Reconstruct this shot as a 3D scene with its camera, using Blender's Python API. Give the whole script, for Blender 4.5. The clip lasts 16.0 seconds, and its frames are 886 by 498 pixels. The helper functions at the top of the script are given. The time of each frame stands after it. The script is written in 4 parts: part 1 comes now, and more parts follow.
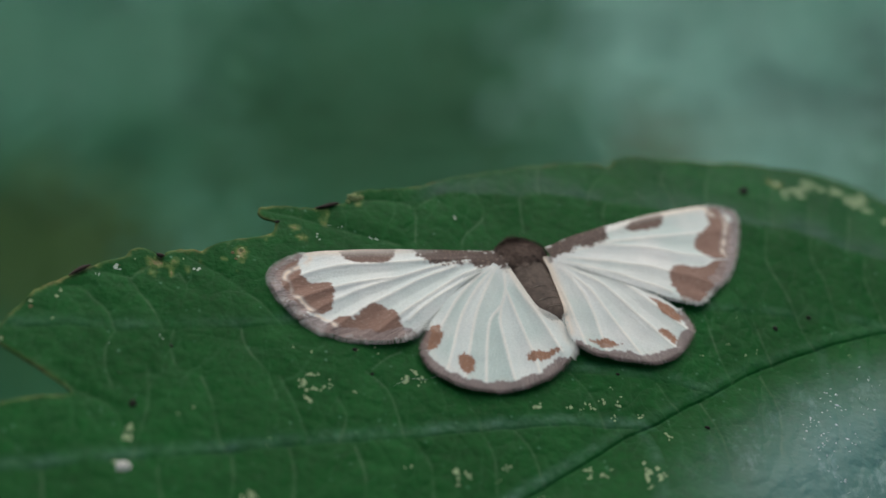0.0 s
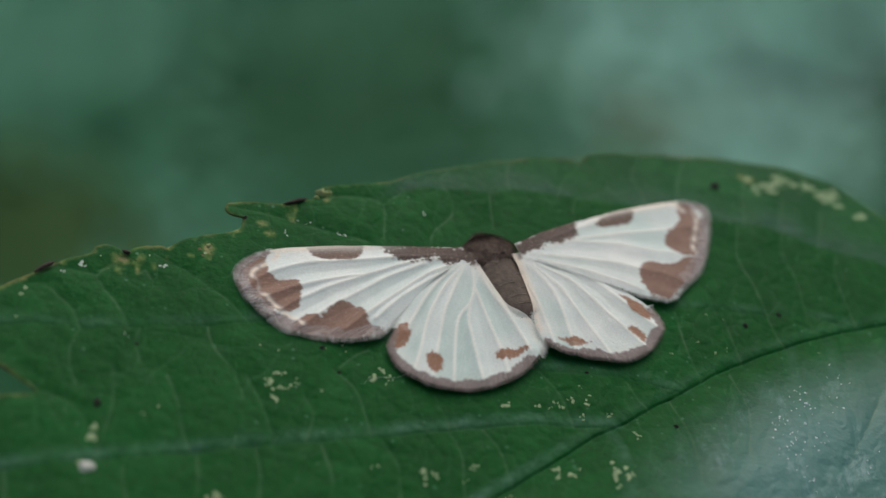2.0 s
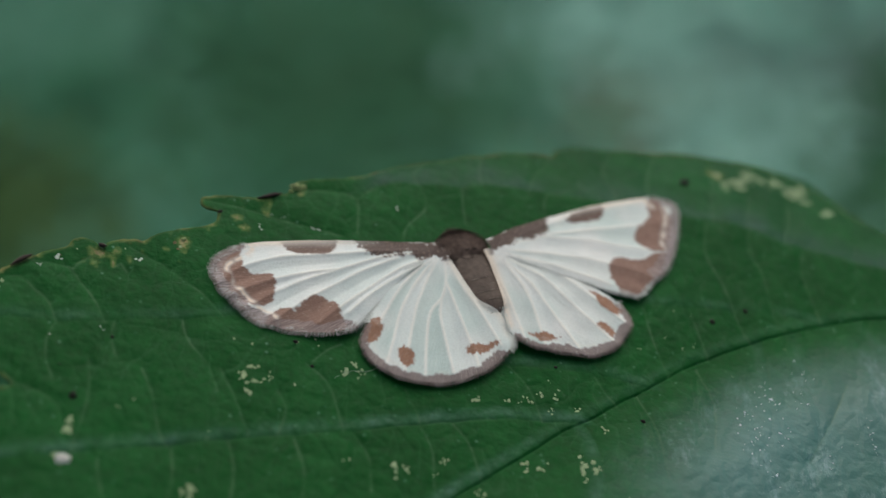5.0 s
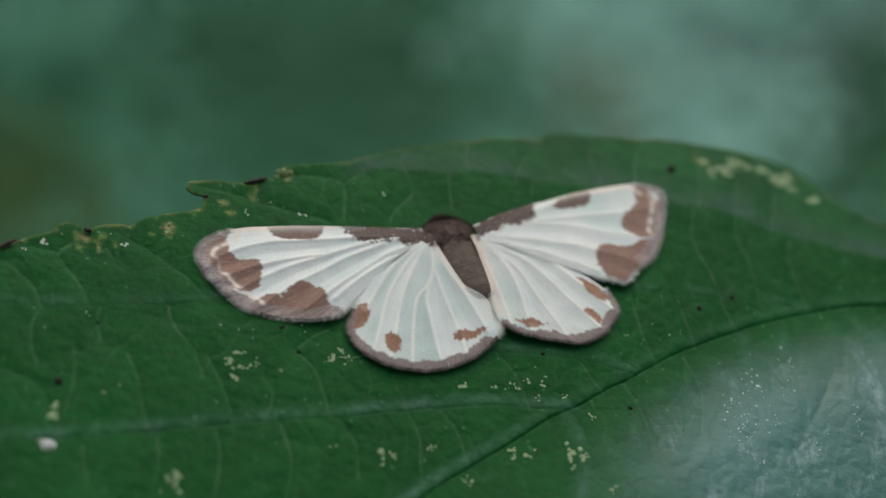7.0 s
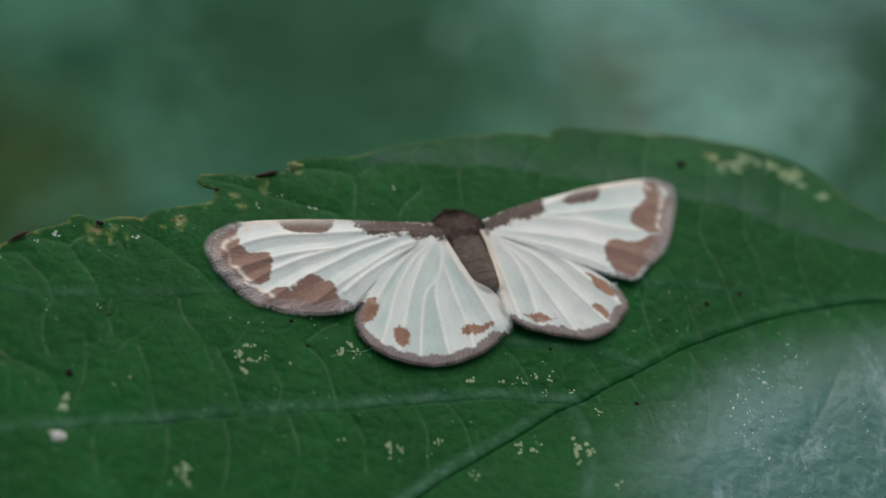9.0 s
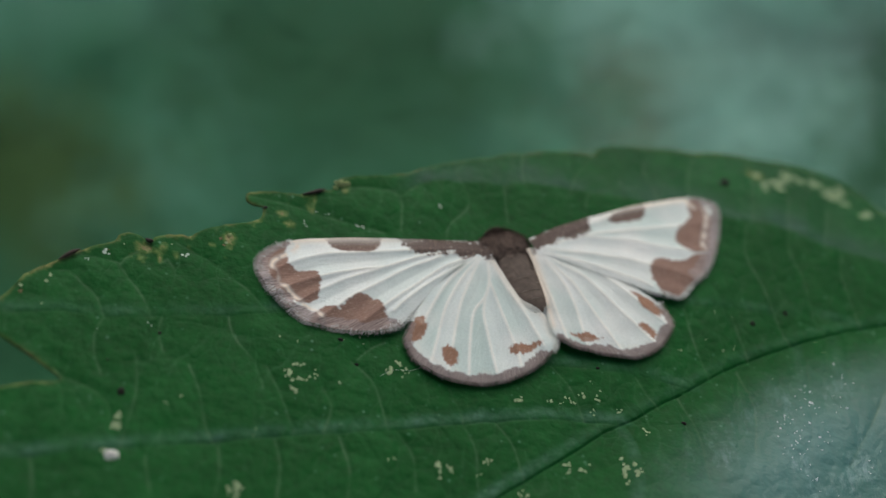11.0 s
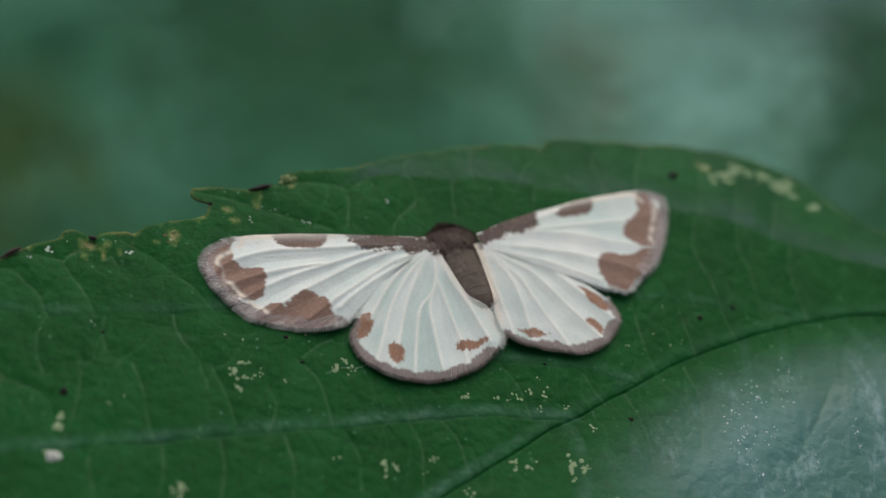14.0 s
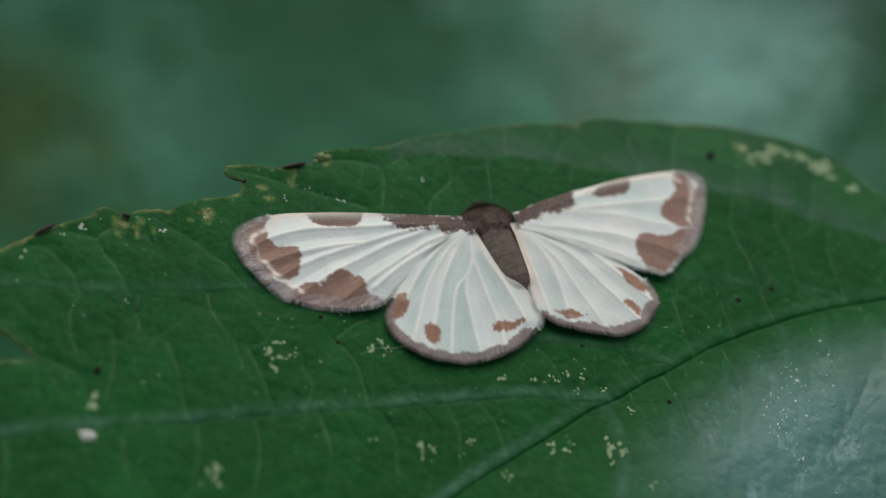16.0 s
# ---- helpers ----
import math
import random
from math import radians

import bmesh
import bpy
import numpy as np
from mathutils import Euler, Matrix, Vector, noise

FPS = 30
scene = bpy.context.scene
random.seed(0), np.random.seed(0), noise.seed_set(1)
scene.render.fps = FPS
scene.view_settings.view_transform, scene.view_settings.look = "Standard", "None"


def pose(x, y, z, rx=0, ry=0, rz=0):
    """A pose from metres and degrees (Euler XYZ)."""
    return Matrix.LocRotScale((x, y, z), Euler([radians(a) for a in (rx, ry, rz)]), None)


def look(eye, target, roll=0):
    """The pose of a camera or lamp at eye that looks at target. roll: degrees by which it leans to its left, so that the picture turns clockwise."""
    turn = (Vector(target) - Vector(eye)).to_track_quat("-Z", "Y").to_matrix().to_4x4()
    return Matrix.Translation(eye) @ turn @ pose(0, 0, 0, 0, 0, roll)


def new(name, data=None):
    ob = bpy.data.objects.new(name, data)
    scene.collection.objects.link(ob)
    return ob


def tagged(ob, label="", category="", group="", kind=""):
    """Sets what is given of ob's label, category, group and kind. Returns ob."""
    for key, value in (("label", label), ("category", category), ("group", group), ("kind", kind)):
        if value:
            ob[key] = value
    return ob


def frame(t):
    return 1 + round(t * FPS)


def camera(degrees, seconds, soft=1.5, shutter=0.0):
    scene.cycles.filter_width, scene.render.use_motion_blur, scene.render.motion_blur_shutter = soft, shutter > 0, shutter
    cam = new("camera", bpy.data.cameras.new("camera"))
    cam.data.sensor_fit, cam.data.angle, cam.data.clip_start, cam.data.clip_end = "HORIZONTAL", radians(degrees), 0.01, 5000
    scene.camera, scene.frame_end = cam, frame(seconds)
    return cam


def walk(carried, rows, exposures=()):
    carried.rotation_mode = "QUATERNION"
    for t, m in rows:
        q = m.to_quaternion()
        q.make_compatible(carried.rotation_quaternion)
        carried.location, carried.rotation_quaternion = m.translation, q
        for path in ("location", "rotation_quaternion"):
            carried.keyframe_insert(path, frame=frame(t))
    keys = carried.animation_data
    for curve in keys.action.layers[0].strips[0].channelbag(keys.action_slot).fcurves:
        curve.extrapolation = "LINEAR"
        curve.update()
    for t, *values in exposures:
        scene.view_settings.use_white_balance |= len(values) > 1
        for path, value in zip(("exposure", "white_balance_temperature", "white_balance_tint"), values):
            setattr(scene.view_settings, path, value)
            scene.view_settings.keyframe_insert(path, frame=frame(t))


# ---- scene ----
cam = camera(28, 16.0)
PATH = [
    (0.0, pose(-0.00082, -0.08647, 0.03510, 68.181, 2.157, 1.592)),
    (0.5, pose(-0.00117, -0.08666, 0.03557, 68.500, 1.982, 1.458)),
    (1.0, pose(-0.00032, -0.08575, 0.03623, 68.345, 1.925, 1.081)),
    (1.5, pose(-0.00030, -0.08558, 0.03607, 68.585, 1.779, 0.617)),
    (2.0, pose(-0.00027, -0.08559, 0.03574, 67.462, 1.774, 1.036)),
    (2.5, pose(0.00010, -0.08538, 0.03593, 67.272, 1.632, 0.800)),
    (3.0, pose(-0.00040, -0.08509, 0.03497, 66.692, 1.860, 0.853)),
    (3.5, pose(-0.00071, -0.08534, 0.03586, 66.995, 1.970, 1.540)),
    (4.0, pose(-0.00156, -0.08602, 0.03670, 67.076, 1.602, 1.234)),
    (4.5, pose(-0.00086, -0.08627, 0.03756, 66.939, 1.278, 1.092)),
    (5.0, pose(-0.00012, -0.08631, 0.03723, 66.609, 0.980, 0.474)),
    (5.2, pose(-0.00018, -0.08596, 0.03704, 66.505, 0.749, -0.069)),
    (7.3, pose(-0.00053, -0.08604, 0.03724, 66.090, 0.585, 0.012)),
    (7.5, pose(-0.00062, -0.08598, 0.03734, 66.061, 0.650, 0.239)),
    (8.0, pose(-0.00070, -0.08567, 0.03687, 65.789, 0.522, 0.240)),
    (8.2, pose(-0.00016, -0.08595, 0.03707, 65.686, 0.521, 0.333)),
    (10.3, pose(-0.00044, -0.08635, 0.03854, 65.183, 0.188, 0.671)),
    (10.5, pose(-0.00113, -0.08628, 0.03848, 64.953, 0.122, 0.571)),
    (11.0, pose(-0.00190, -0.08614, 0.03876, 65.667, 0.318, 1.079)),
    (11.5, pose(-0.00080, -0.08605, 0.03933, 65.508, -0.070, 0.272)),
    (12.0, pose(-0.00173, -0.08574, 0.03957, 65.032, -0.045, 0.400)),
    (12.5, pose(-0.00123, -0.08526, 0.03859, 64.983, -0.003, -0.000)),
    (13.0, pose(-0.00193, -0.08505, 0.03880, 64.410, 0.035, 0.094)),
    (13.5, pose(-0.00145, -0.08557, 0.03898, 65.046, -0.041, -0.199)),
    (14.0, pose(-0.00119, -0.08536, 0.03947, 64.920, -0.045, -0.154)),
    (14.5, pose(-0.00138, -0.08369, 0.03857, 63.774, -0.013, -0.012)),
    (15.0, pose(-0.00137, -0.08435, 0.03845, 64.487, 0.154, 0.081)),
    (15.5, pose(-0.00180, -0.08482, 0.03909, 65.062, -0.091, 0.085)),
    (16.0, pose(-0.00223, -0.08440, 0.03905, 64.240, -0.119, 0.447)),
]
walk(cam, PATH, [(0.0, 0.05, 6560, 3), (16.0, 0.05, 6560, 3)])
cam.data.dof.use_dof = True
cam.data.dof.focus_distance = 0.0888
cam.data.dof.aperture_fstop = 25.0

# ---- light ----
world = bpy.data.worlds.new("overcast_sky")
scene.world = world
world.use_nodes = True
wn, wl = world.node_tree.nodes, world.node_tree.links
sky = wn.new("ShaderNodeTexSky")
sky.sky_type = "NISHITA"
sky.sun_disc = False
sky.sun_elevation, sky.sun_rotation = radians(63), radians(20)
sky.air_density, sky.dust_density, sky.ozone_density = 0.5, 4.0, 0.6
wl.new(sky.outputs[0], wn["Background"].inputs[0])
wn["Background"].inputs[1].default_value = 0.10

sun_data = bpy.data.lights.new("sun", "SUN")
sun_data.energy, sun_data.angle, sun_data.color = 1.62, radians(70), (1.0, 0.98, 0.95)
sun = new("sun", sun_data)
sun.matrix_world = look((0, 0, 0), (-0.15, -0.42, -0.89))

MM = 0.001
# The leaf's own frame: two axes along the blade and its upward normal.
AXIS_U = Vector((0.96853, 0.09900, -0.22837))
AXIS_V = Vector((0.0, 0.91749, 0.39776))
AXIS_N = Vector((0.24890, -0.38525, 0.88861))
ON_LEAF = Matrix((
    (AXIS_U.x, AXIS_V.x, AXIS_N.x, 0), (AXIS_U.y, AXIS_V.y, AXIS_N.y, 0),
    (AXIS_U.z, AXIS_V.z, AXIS_N.z, 0), (0, 0, 0, 1)))
rng = np.random.default_rng(7)


# ---- materials ----
class Nodes:
    """A node material under construction."""

    def __init__(self, name):
        self.mat = bpy.data.materials.new(name)
        self.mat.use_nodes = True
        self.tree = self.mat.node_tree
        self.bsdf = self.tree.nodes["Principled BSDF"]

    def node(self, kind, **values):
        n = self.tree.nodes.new(kind)
        for key, value in values.items():
            n.inputs[key].default_value = value
        return n

    def link(self, a, b):
        self.tree.links.new(a, b)

    def noise(self, scale, detail=4.0, rough=0.55, vector=None, dist=0.0):
        n = self.node("ShaderNodeTexNoise", Scale=scale, Detail=detail, Roughness=rough, Distortion=dist)
        if vector is not None:
            self.link(vector, n.inputs["Vector"])
        return n.outputs["Fac"]

    def ramp(self, fac, a, b, lo=0.0, hi=1.0):
        n = self.node("ShaderNodeMapRange", **{"From Min": a, "From Max": b, "To Min": lo, "To Max": hi})
        self.link(fac, n.inputs["Value"])
        return n.outputs["Result"]

    def mix(self, fac, a, b, blend="MIX"):
        n = self.tree.nodes.new("ShaderNodeMix")
        n.data_type, n.blend_type = "RGBA", blend
        for socket, value in ((n.inputs[0], fac), (n.inputs[6], a), (n.inputs[7], b)):
            if isinstance(value, bpy.types.NodeSocket):
                self.link(value, socket)
            elif isinstance(value, (int, float)):
                socket.default_value = value
            else:
                socket.default_value = (*value, 1)
        return n.outputs[2]

    def math(self, op, a, b=0.0):
        n = self.tree.nodes.new("ShaderNodeMath")
        n.operation = op
        for socket, value in ((n.inputs[0], a), (n.inputs[1], b)):
            if isinstance(value, bpy.types.NodeSocket):
                self.link(value, socket)
            else:
                socket.default_value = value
        return n.outputs[0]

    def attr(self, name):
        n = self.tree.nodes.new("ShaderNodeAttribute")
        n.attribute_name = name
        return n

    def coords(self):
        return self.tree.nodes.new("ShaderNodeTexCoord").outputs["Object"]

    def bump(self, height, distance, strength=1.0):
        n = self.node("ShaderNodeBump", Strength=strength, Distance=distance)
        self.link(height, n.inputs["Height"])
        self.link(n.outputs["Normal"], self.bsdf.inputs["Normal"])
        return n.outputs["Normal"]

    def done(self, color=None, rough=0.5, spec=0.5):
        for name, value in (("Base Color", color), ("Roughness", rough), ("Specular IOR Level", spec)):
            socket = self.bsdf.inputs[name]
            if isinstance(value, bpy.types.NodeSocket):
                self.link(value, socket)
            elif isinstance(value, (int, float)):
                socket.default_value = value
            elif value is not None:
                socket.default_value = (*value, 1)
        return self.mat


def blade_material():
    m = Nodes("leaf_blade")
    co = m.coords()
    vein_gloss, rim = m.attr("vein_gloss").outputs["Fac"], m.attr("rim").outputs["Fac"]
    sky_sheen, fold_sheen = m.attr("sky_sheen").outputs["Fac"], m.attr("fold_sheen").outputs["Fac"]
    patch = m.noise(160, 3, vector=co)
    fine = m.noise(2600, 4, 0.6, vector=co)
    base = m.mix(m.ramp(patch, 0.32, 0.68), (0.005, 0.055, 0.009), (0.010, 0.093, 0.018))
    base = m.mix(m.ramp(m.noise(900, 5, 0.7, vector=co), 0.38, 0.66, 0, 0.75), base, (0.004, 0.048, 0.009))
    base = m.mix(m.ramp(fine, 0.35, 0.75, 0, 0.35), base, (0.012, 0.114, 0.025))
    # glossy reflection on the slopes beside the larger veins, painted as a pale band
    base = m.mix(m.math("MULTIPLY", vein_gloss, m.ramp(m.noise(1500, 4, 0.7, vector=co), 0.35, 0.65, 0.2, 0.9)), base, (0.085, 0.180, 0.130))
    # small pits and pale dust grains
    cell = m.node("ShaderNodeTexVoronoi", Scale=1500.0)
    m.link(co, cell.inputs["Vector"])
    base = m.mix(m.math("MULTIPLY", m.ramp(cell.outputs["Distance"], 0.17, 0.06, 0, 0.9), m.ramp(m.noise(520, 3, vector=co), 0.50, 0.62, 0.2, 1.0)), base, (0.08, 0.19, 0.11))
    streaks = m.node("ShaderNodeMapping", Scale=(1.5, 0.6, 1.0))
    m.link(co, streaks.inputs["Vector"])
    # sky sheen right of the midrib, painted into the colour as bluish-white streaks
    sheen_break = m.math("MULTIPLY", sky_sheen, m.ramp(m.noise(260, 9, 0.82, vector=streaks.outputs["Vector"]), 0.53, 0.66))
    base = m.mix(m.math("MULTIPLY", sky_sheen, m.ramp(m.noise(90, 5, 0.6, vector=co), 0.3, 0.65, 0.45, 0.90)), base, (0.056, 0.172, 0.162))
    # grey sky reflection on the blade past the fold, painted as colour
    base = m.mix(m.math("MULTIPLY", fold_sheen, m.ramp(m.noise(210, 4, 0.6, vector=co), 0.36, 0.62, 0.10, 0.75)), base, (0.034, 0.082, 0.060))
    base = m.mix(m.math("MULTIPLY", sheen_break, 0.60), base, (0.27, 0.40, 0.42))
    burnt = m.mix(m.ramp(m.noise(700, 3, vector=co), 0.4, 0.62), (0.27, 0.29, 0.10), (0.17, 0.10, 0.05))
    base = m.mix(m.math("MULTIPLY", rim, m.ramp(m.noise(330, 4, vector=co), 0.45, 0.66, 0.1, 0.9)), base, burnt)
    tan = m.math("MULTIPLY", m.attr("tan").outputs["Fac"], m.ramp(m.noise(1500, 4, 0.7, vector=co), 0.36, 0.58, 0.35, 1.0))
    base = m.mix(m.ramp(tan, 0.12, 0.55, 0, 0.85), base, m.mix(m.ramp(tan, 0.45, 0.85), (0.13, 0.19, 0.055), m.mix(m.ramp(m.noise(1100, 4, 0.7, vector=co), 0.45, 0.58), (0.40, 0.32, 0.17), (0.24, 0.14, 0.09))))
    base = m.mix(m.math("MULTIPLY", m.attr("thin").outputs["Fac"], m.ramp(m.noise(380, 5, 0.75, vector=co), 0.36, 0.64, 0.10, 0.62)), base, (0.088, 0.162, 0.085))
    height = m.math("ADD", m.math("MULTIPLY", fine, 0.5), m.math("MULTIPLY", m.noise(1100, 3, 0.5, vector=co), 1.3))
    wander = m.node("ShaderNodeTexNoise", Scale=420.0, Detail=2.0)
    m.link(co, wander.inputs["Vector"])
    bent = m.node("ShaderNodeVectorMath")
    bent.operation = "MULTIPLY_ADD"
    m.link(wander.outputs["Color"], bent.inputs[0])
    bent.inputs[1].default_value = (0.0016, 0.0016, 0.0)
    m.link(co, bent.inputs[2])
    for scale, squash, share, thick in ((380.0, (1.15, 0.24, 1.0), 0.13, 0.028), (900.0, (1.0, 0.7, 1.0), 0.13, 0.05)):
        stretch = m.node("ShaderNodeMapping", Scale=squash)
        m.link(bent.outputs["Vector"], stretch.inputs["Vector"])
        net = m.node("ShaderNodeTexVoronoi", Scale=scale)
        net.voronoi_dimensions, net.feature = "2D", "DISTANCE_TO_EDGE"
        m.link(stretch.outputs["Vector"], net.inputs["Vector"])
        line = m.ramp(net.outputs["Distance"], thick, 0.004)
        worn = m.math("MULTIPLY", m.ramp(m.noise(240, 4, 0.6, vector=co), 0.40, 0.62, 0.1, 1.0), m.ramp(sky_sheen, 0.0, 0.5, 1.0, 0.15))
        base = m.mix(m.math("MULTIPLY", m.math("MULTIPLY", line, worn), share), base, (0.075, 0.18, 0.085))
        height = m.math("ADD", height, m.math("MULTIPLY", m.ramp(net.outputs["Distance"], 0.0, 0.22), 1.4 * share))
    m.bump(height, 0.0001, 1.0)
    rough = m.math("SUBTRACT", m.ramp(fine, 0.3, 0.7, 0.42, 0.58), m.math("MULTIPLY", sheen_break, 0.1))
    return m.done(base, rough, m.math("ADD", m.ramp(sky_sheen, 0.0, 1.0, 0.05, 0.40), m.math("MULTIPLY", m.math("MULTIPLY", fold_sheen, m.ramp(m.noise(260, 5, 0.7, vector=co), 0.38, 0.64, 0.2, 1.0)), 0.03)))


def wing_material():
    m = Nodes("wing_scales")
    fan = m.attr("fan").outputs["Vector"]
    stretch = m.node("ShaderNodeMapping", Scale=(260.0, 9.0, 1.0))
    m.link(fan, stretch.inputs["Vector"])
    streak = m.noise(1.0, 4, 0.65, vector=stretch.outputs["Vector"])
    grain = m.noise(9000, 2, 0.6, vector=m.coords())
    ridge = m.attr("ridge").outputs["Fac"]
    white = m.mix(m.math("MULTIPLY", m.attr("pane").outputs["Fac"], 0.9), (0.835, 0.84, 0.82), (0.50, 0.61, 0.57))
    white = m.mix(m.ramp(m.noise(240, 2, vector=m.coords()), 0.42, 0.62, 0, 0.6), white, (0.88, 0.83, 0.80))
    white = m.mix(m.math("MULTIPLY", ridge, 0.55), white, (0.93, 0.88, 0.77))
    white = m.mix(m.ramp(streak, 0.40, 0.68, 0, 0.50), white, (0.70, 0.76, 0.73))
    white = m.mix(m.attr("cream").outputs["Fac"], white, (0.87, 0.73, 0.60))
    brown = m.mix(m.ramp(streak, 0.3, 0.7), (0.195, 0.105, 0.078), (0.315, 0.185, 0.142))
    rust = m.mix(m.ramp(streak, 0.3, 0.7), (0.26, 0.125, 0.075), (0.38, 0.20, 0.13))
    brown = m.mix(m.attr("rust").outputs["Fac"], brown, rust)
    brown = m.mix(m.attr("dusk").outputs["Fac"], brown, (0.112, 0.075, 0.063))
    speck = m.noise(6000, 3, 0.7, vector=m.coords())
    brown = m.mix(m.ramp(speck, 0.54, 0.68, 0, 0.45), brown, (0.42, 0.31, 0.25))
    grey = m.mix(m.ramp(streak, 0.34, 0.64), (0.135, 0.105, 0.100), (0.52, 0.44, 0.43))
    grey = m.mix(m.math("MULTIPLY", m.attr("rust").outputs["Fac"], 0.6), grey, (0.225, 0.175, 0.158))
    grey = m.mix(m.math("MULTIPLY", m.attr("brown").outputs["Fac"], 0.45), grey, brown)
    col = m.mix(m.attr("brown").outputs["Fac"], white, brown)
    col = m.mix(m.attr("hem").outputs["Fac"], col, grey)
    col = m.mix(m.ramp(grain, 0.40, 0.66, 0, 0.55), col, (0.86, 0.86, 0.85), "MULTIPLY")
    m.bump(m.math("ADD", streak, m.math("MULTIPLY", grain, 0.8)), 0.000035, 0.8)
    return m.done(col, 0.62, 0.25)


def plain(name, dark, light, scale, rough=0.6, spec=0.3, relief=0.0, through_light=0.0):
    m = Nodes(name)
    co = m.coords()
    n = m.noise(scale, 5, 0.6, vector=co)
    wide = m.noise(scale * 0.17, 3, 0.5, vector=co)
    col = m.mix(m.ramp(n, 0.3, 0.7), dark, light)
    col = m.mix(m.ramp(wide, 0.35, 0.7, 0, 0.5), col, dark)
    if relief:
        m.bump(n, relief)
    if through_light:
        glow = m.node("ShaderNodeBsdfTranslucent")
        m.link(m.mix(0.25, col, (0.06, 0.30, 0.10)), glow.inputs["Color"])
        both = m.node("ShaderNodeMixShader", Fac=through_light)
        m.link(m.bsdf.outputs[0], both.inputs[1])
        m.link(glow.outputs[0], both.inputs[2])
        m.link(both.outputs[0], m.tree.nodes["Material Output"].inputs["Surface"])
    return m.done(col, rough, spec)


M_BLADE = blade_material()
M_WING = wing_material()
M_FUR = plain("brown_fur", (0.095, 0.066, 0.054), (0.205, 0.146, 0.120), 3200, 0.8, 0.15, 0.00006)
M_ABDOMEN = plain("abdomen_scales", (0.075, 0.053, 0.042), (0.18, 0.130, 0.104), 3000, 0.65, 0.25, 0.00005)
M_RING = plain("pale_ring", (0.26, 0.21, 0.17), (0.42, 0.36, 0.29), 3000, 0.7, 0.2)
M_FRINGE = plain("fringe_hair", (0.17, 0.13, 0.115), (0.37, 0.30, 0.28), 1500, 0.7, 0.2)
M_FRINGE_WHITE = plain("white_hair", (0.55, 0.58, 0.54), (0.78, 0.78, 0.74), 1500, 0.7, 0.2)
M_FLECK = plain("pale_scar", (0.22, 0.34, 0.15), (0.50, 0.56, 0.36), 3000, 0.6, 0.3, 0.00004)
M_CHALK = plain("chalky_dropping", (0.86, 0.80, 0.72), (0.94, 0.94, 0.92), 2500, 0.7, 0.3, 0.00004)
M_FRASS = plain("dark_frass", (0.010, 0.008, 0.007), (0.03, 0.022, 0.018), 4000, 0.7, 0.3, 0.00004)
M_STEM = plain("green_stem", (0.03, 0.09, 0.03), (0.07, 0.15, 0.06), 120, 0.6, 0.3, 0.0005)
M_SOIL = plain("mossy_soil", (0.035, 0.13, 0.07), (0.075, 0.21, 0.12), 14, 0.9, 0.2, 0.02)
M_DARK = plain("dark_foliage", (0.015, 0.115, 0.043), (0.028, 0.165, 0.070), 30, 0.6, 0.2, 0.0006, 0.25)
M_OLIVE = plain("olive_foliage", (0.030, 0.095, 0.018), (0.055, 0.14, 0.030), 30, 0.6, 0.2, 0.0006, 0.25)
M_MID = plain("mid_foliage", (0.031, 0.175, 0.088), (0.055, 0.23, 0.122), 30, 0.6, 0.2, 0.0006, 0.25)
# light and pale foliage: the sky's gleam on leaves is put into the colour
M_LIGHT_GLEAM = plain("light_gleam_foliage", (0.14, 0.40, 0.305), (0.20, 0.49, 0.39), 30, 0.55, 0.3, 0.0006, 0.25)
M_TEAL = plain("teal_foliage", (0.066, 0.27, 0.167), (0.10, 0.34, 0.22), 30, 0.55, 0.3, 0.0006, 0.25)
M_PALE_GLEAM = plain("pale_gleam_foliage", (0.22, 0.49, 0.40), (0.29, 0.57, 0.48), 30, 0.55, 0.3, 0.0006, 0.25)
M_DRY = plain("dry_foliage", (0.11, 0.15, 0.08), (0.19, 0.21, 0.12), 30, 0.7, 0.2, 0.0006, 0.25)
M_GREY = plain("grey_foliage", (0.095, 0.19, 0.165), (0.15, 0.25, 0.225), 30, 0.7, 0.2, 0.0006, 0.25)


# bright white that stands in for specular sparkle on the blade
def glint_material():
    m = Nodes("bright_glint")
    return m.done((0.85, 0.9, 0.92), 0.12, 0.9)


M_GLINT = glint_material()


# ---- mesh helpers ----
def mesh_of(name, verts, faces, material, smooth=True):
    me = bpy.data.meshes.new(name)
    me.from_pydata([tuple(map(float, v)) for v in verts], [], [tuple(map(int, f)) for f in faces])
    me.materials.append(material)
    me.polygons.foreach_set("use_smooth", [smooth] * len(me.polygons))
    me.update()
    return me


def part(name, me, parent, label=""):
    ob = new(name, me)
    ob.parent = parent
    return tagged(ob, label)


def values(me, name, data):
    me.attributes.new(name, "FLOAT", "POINT").data.foreach_set("value", np.asarray(data, np.float32))


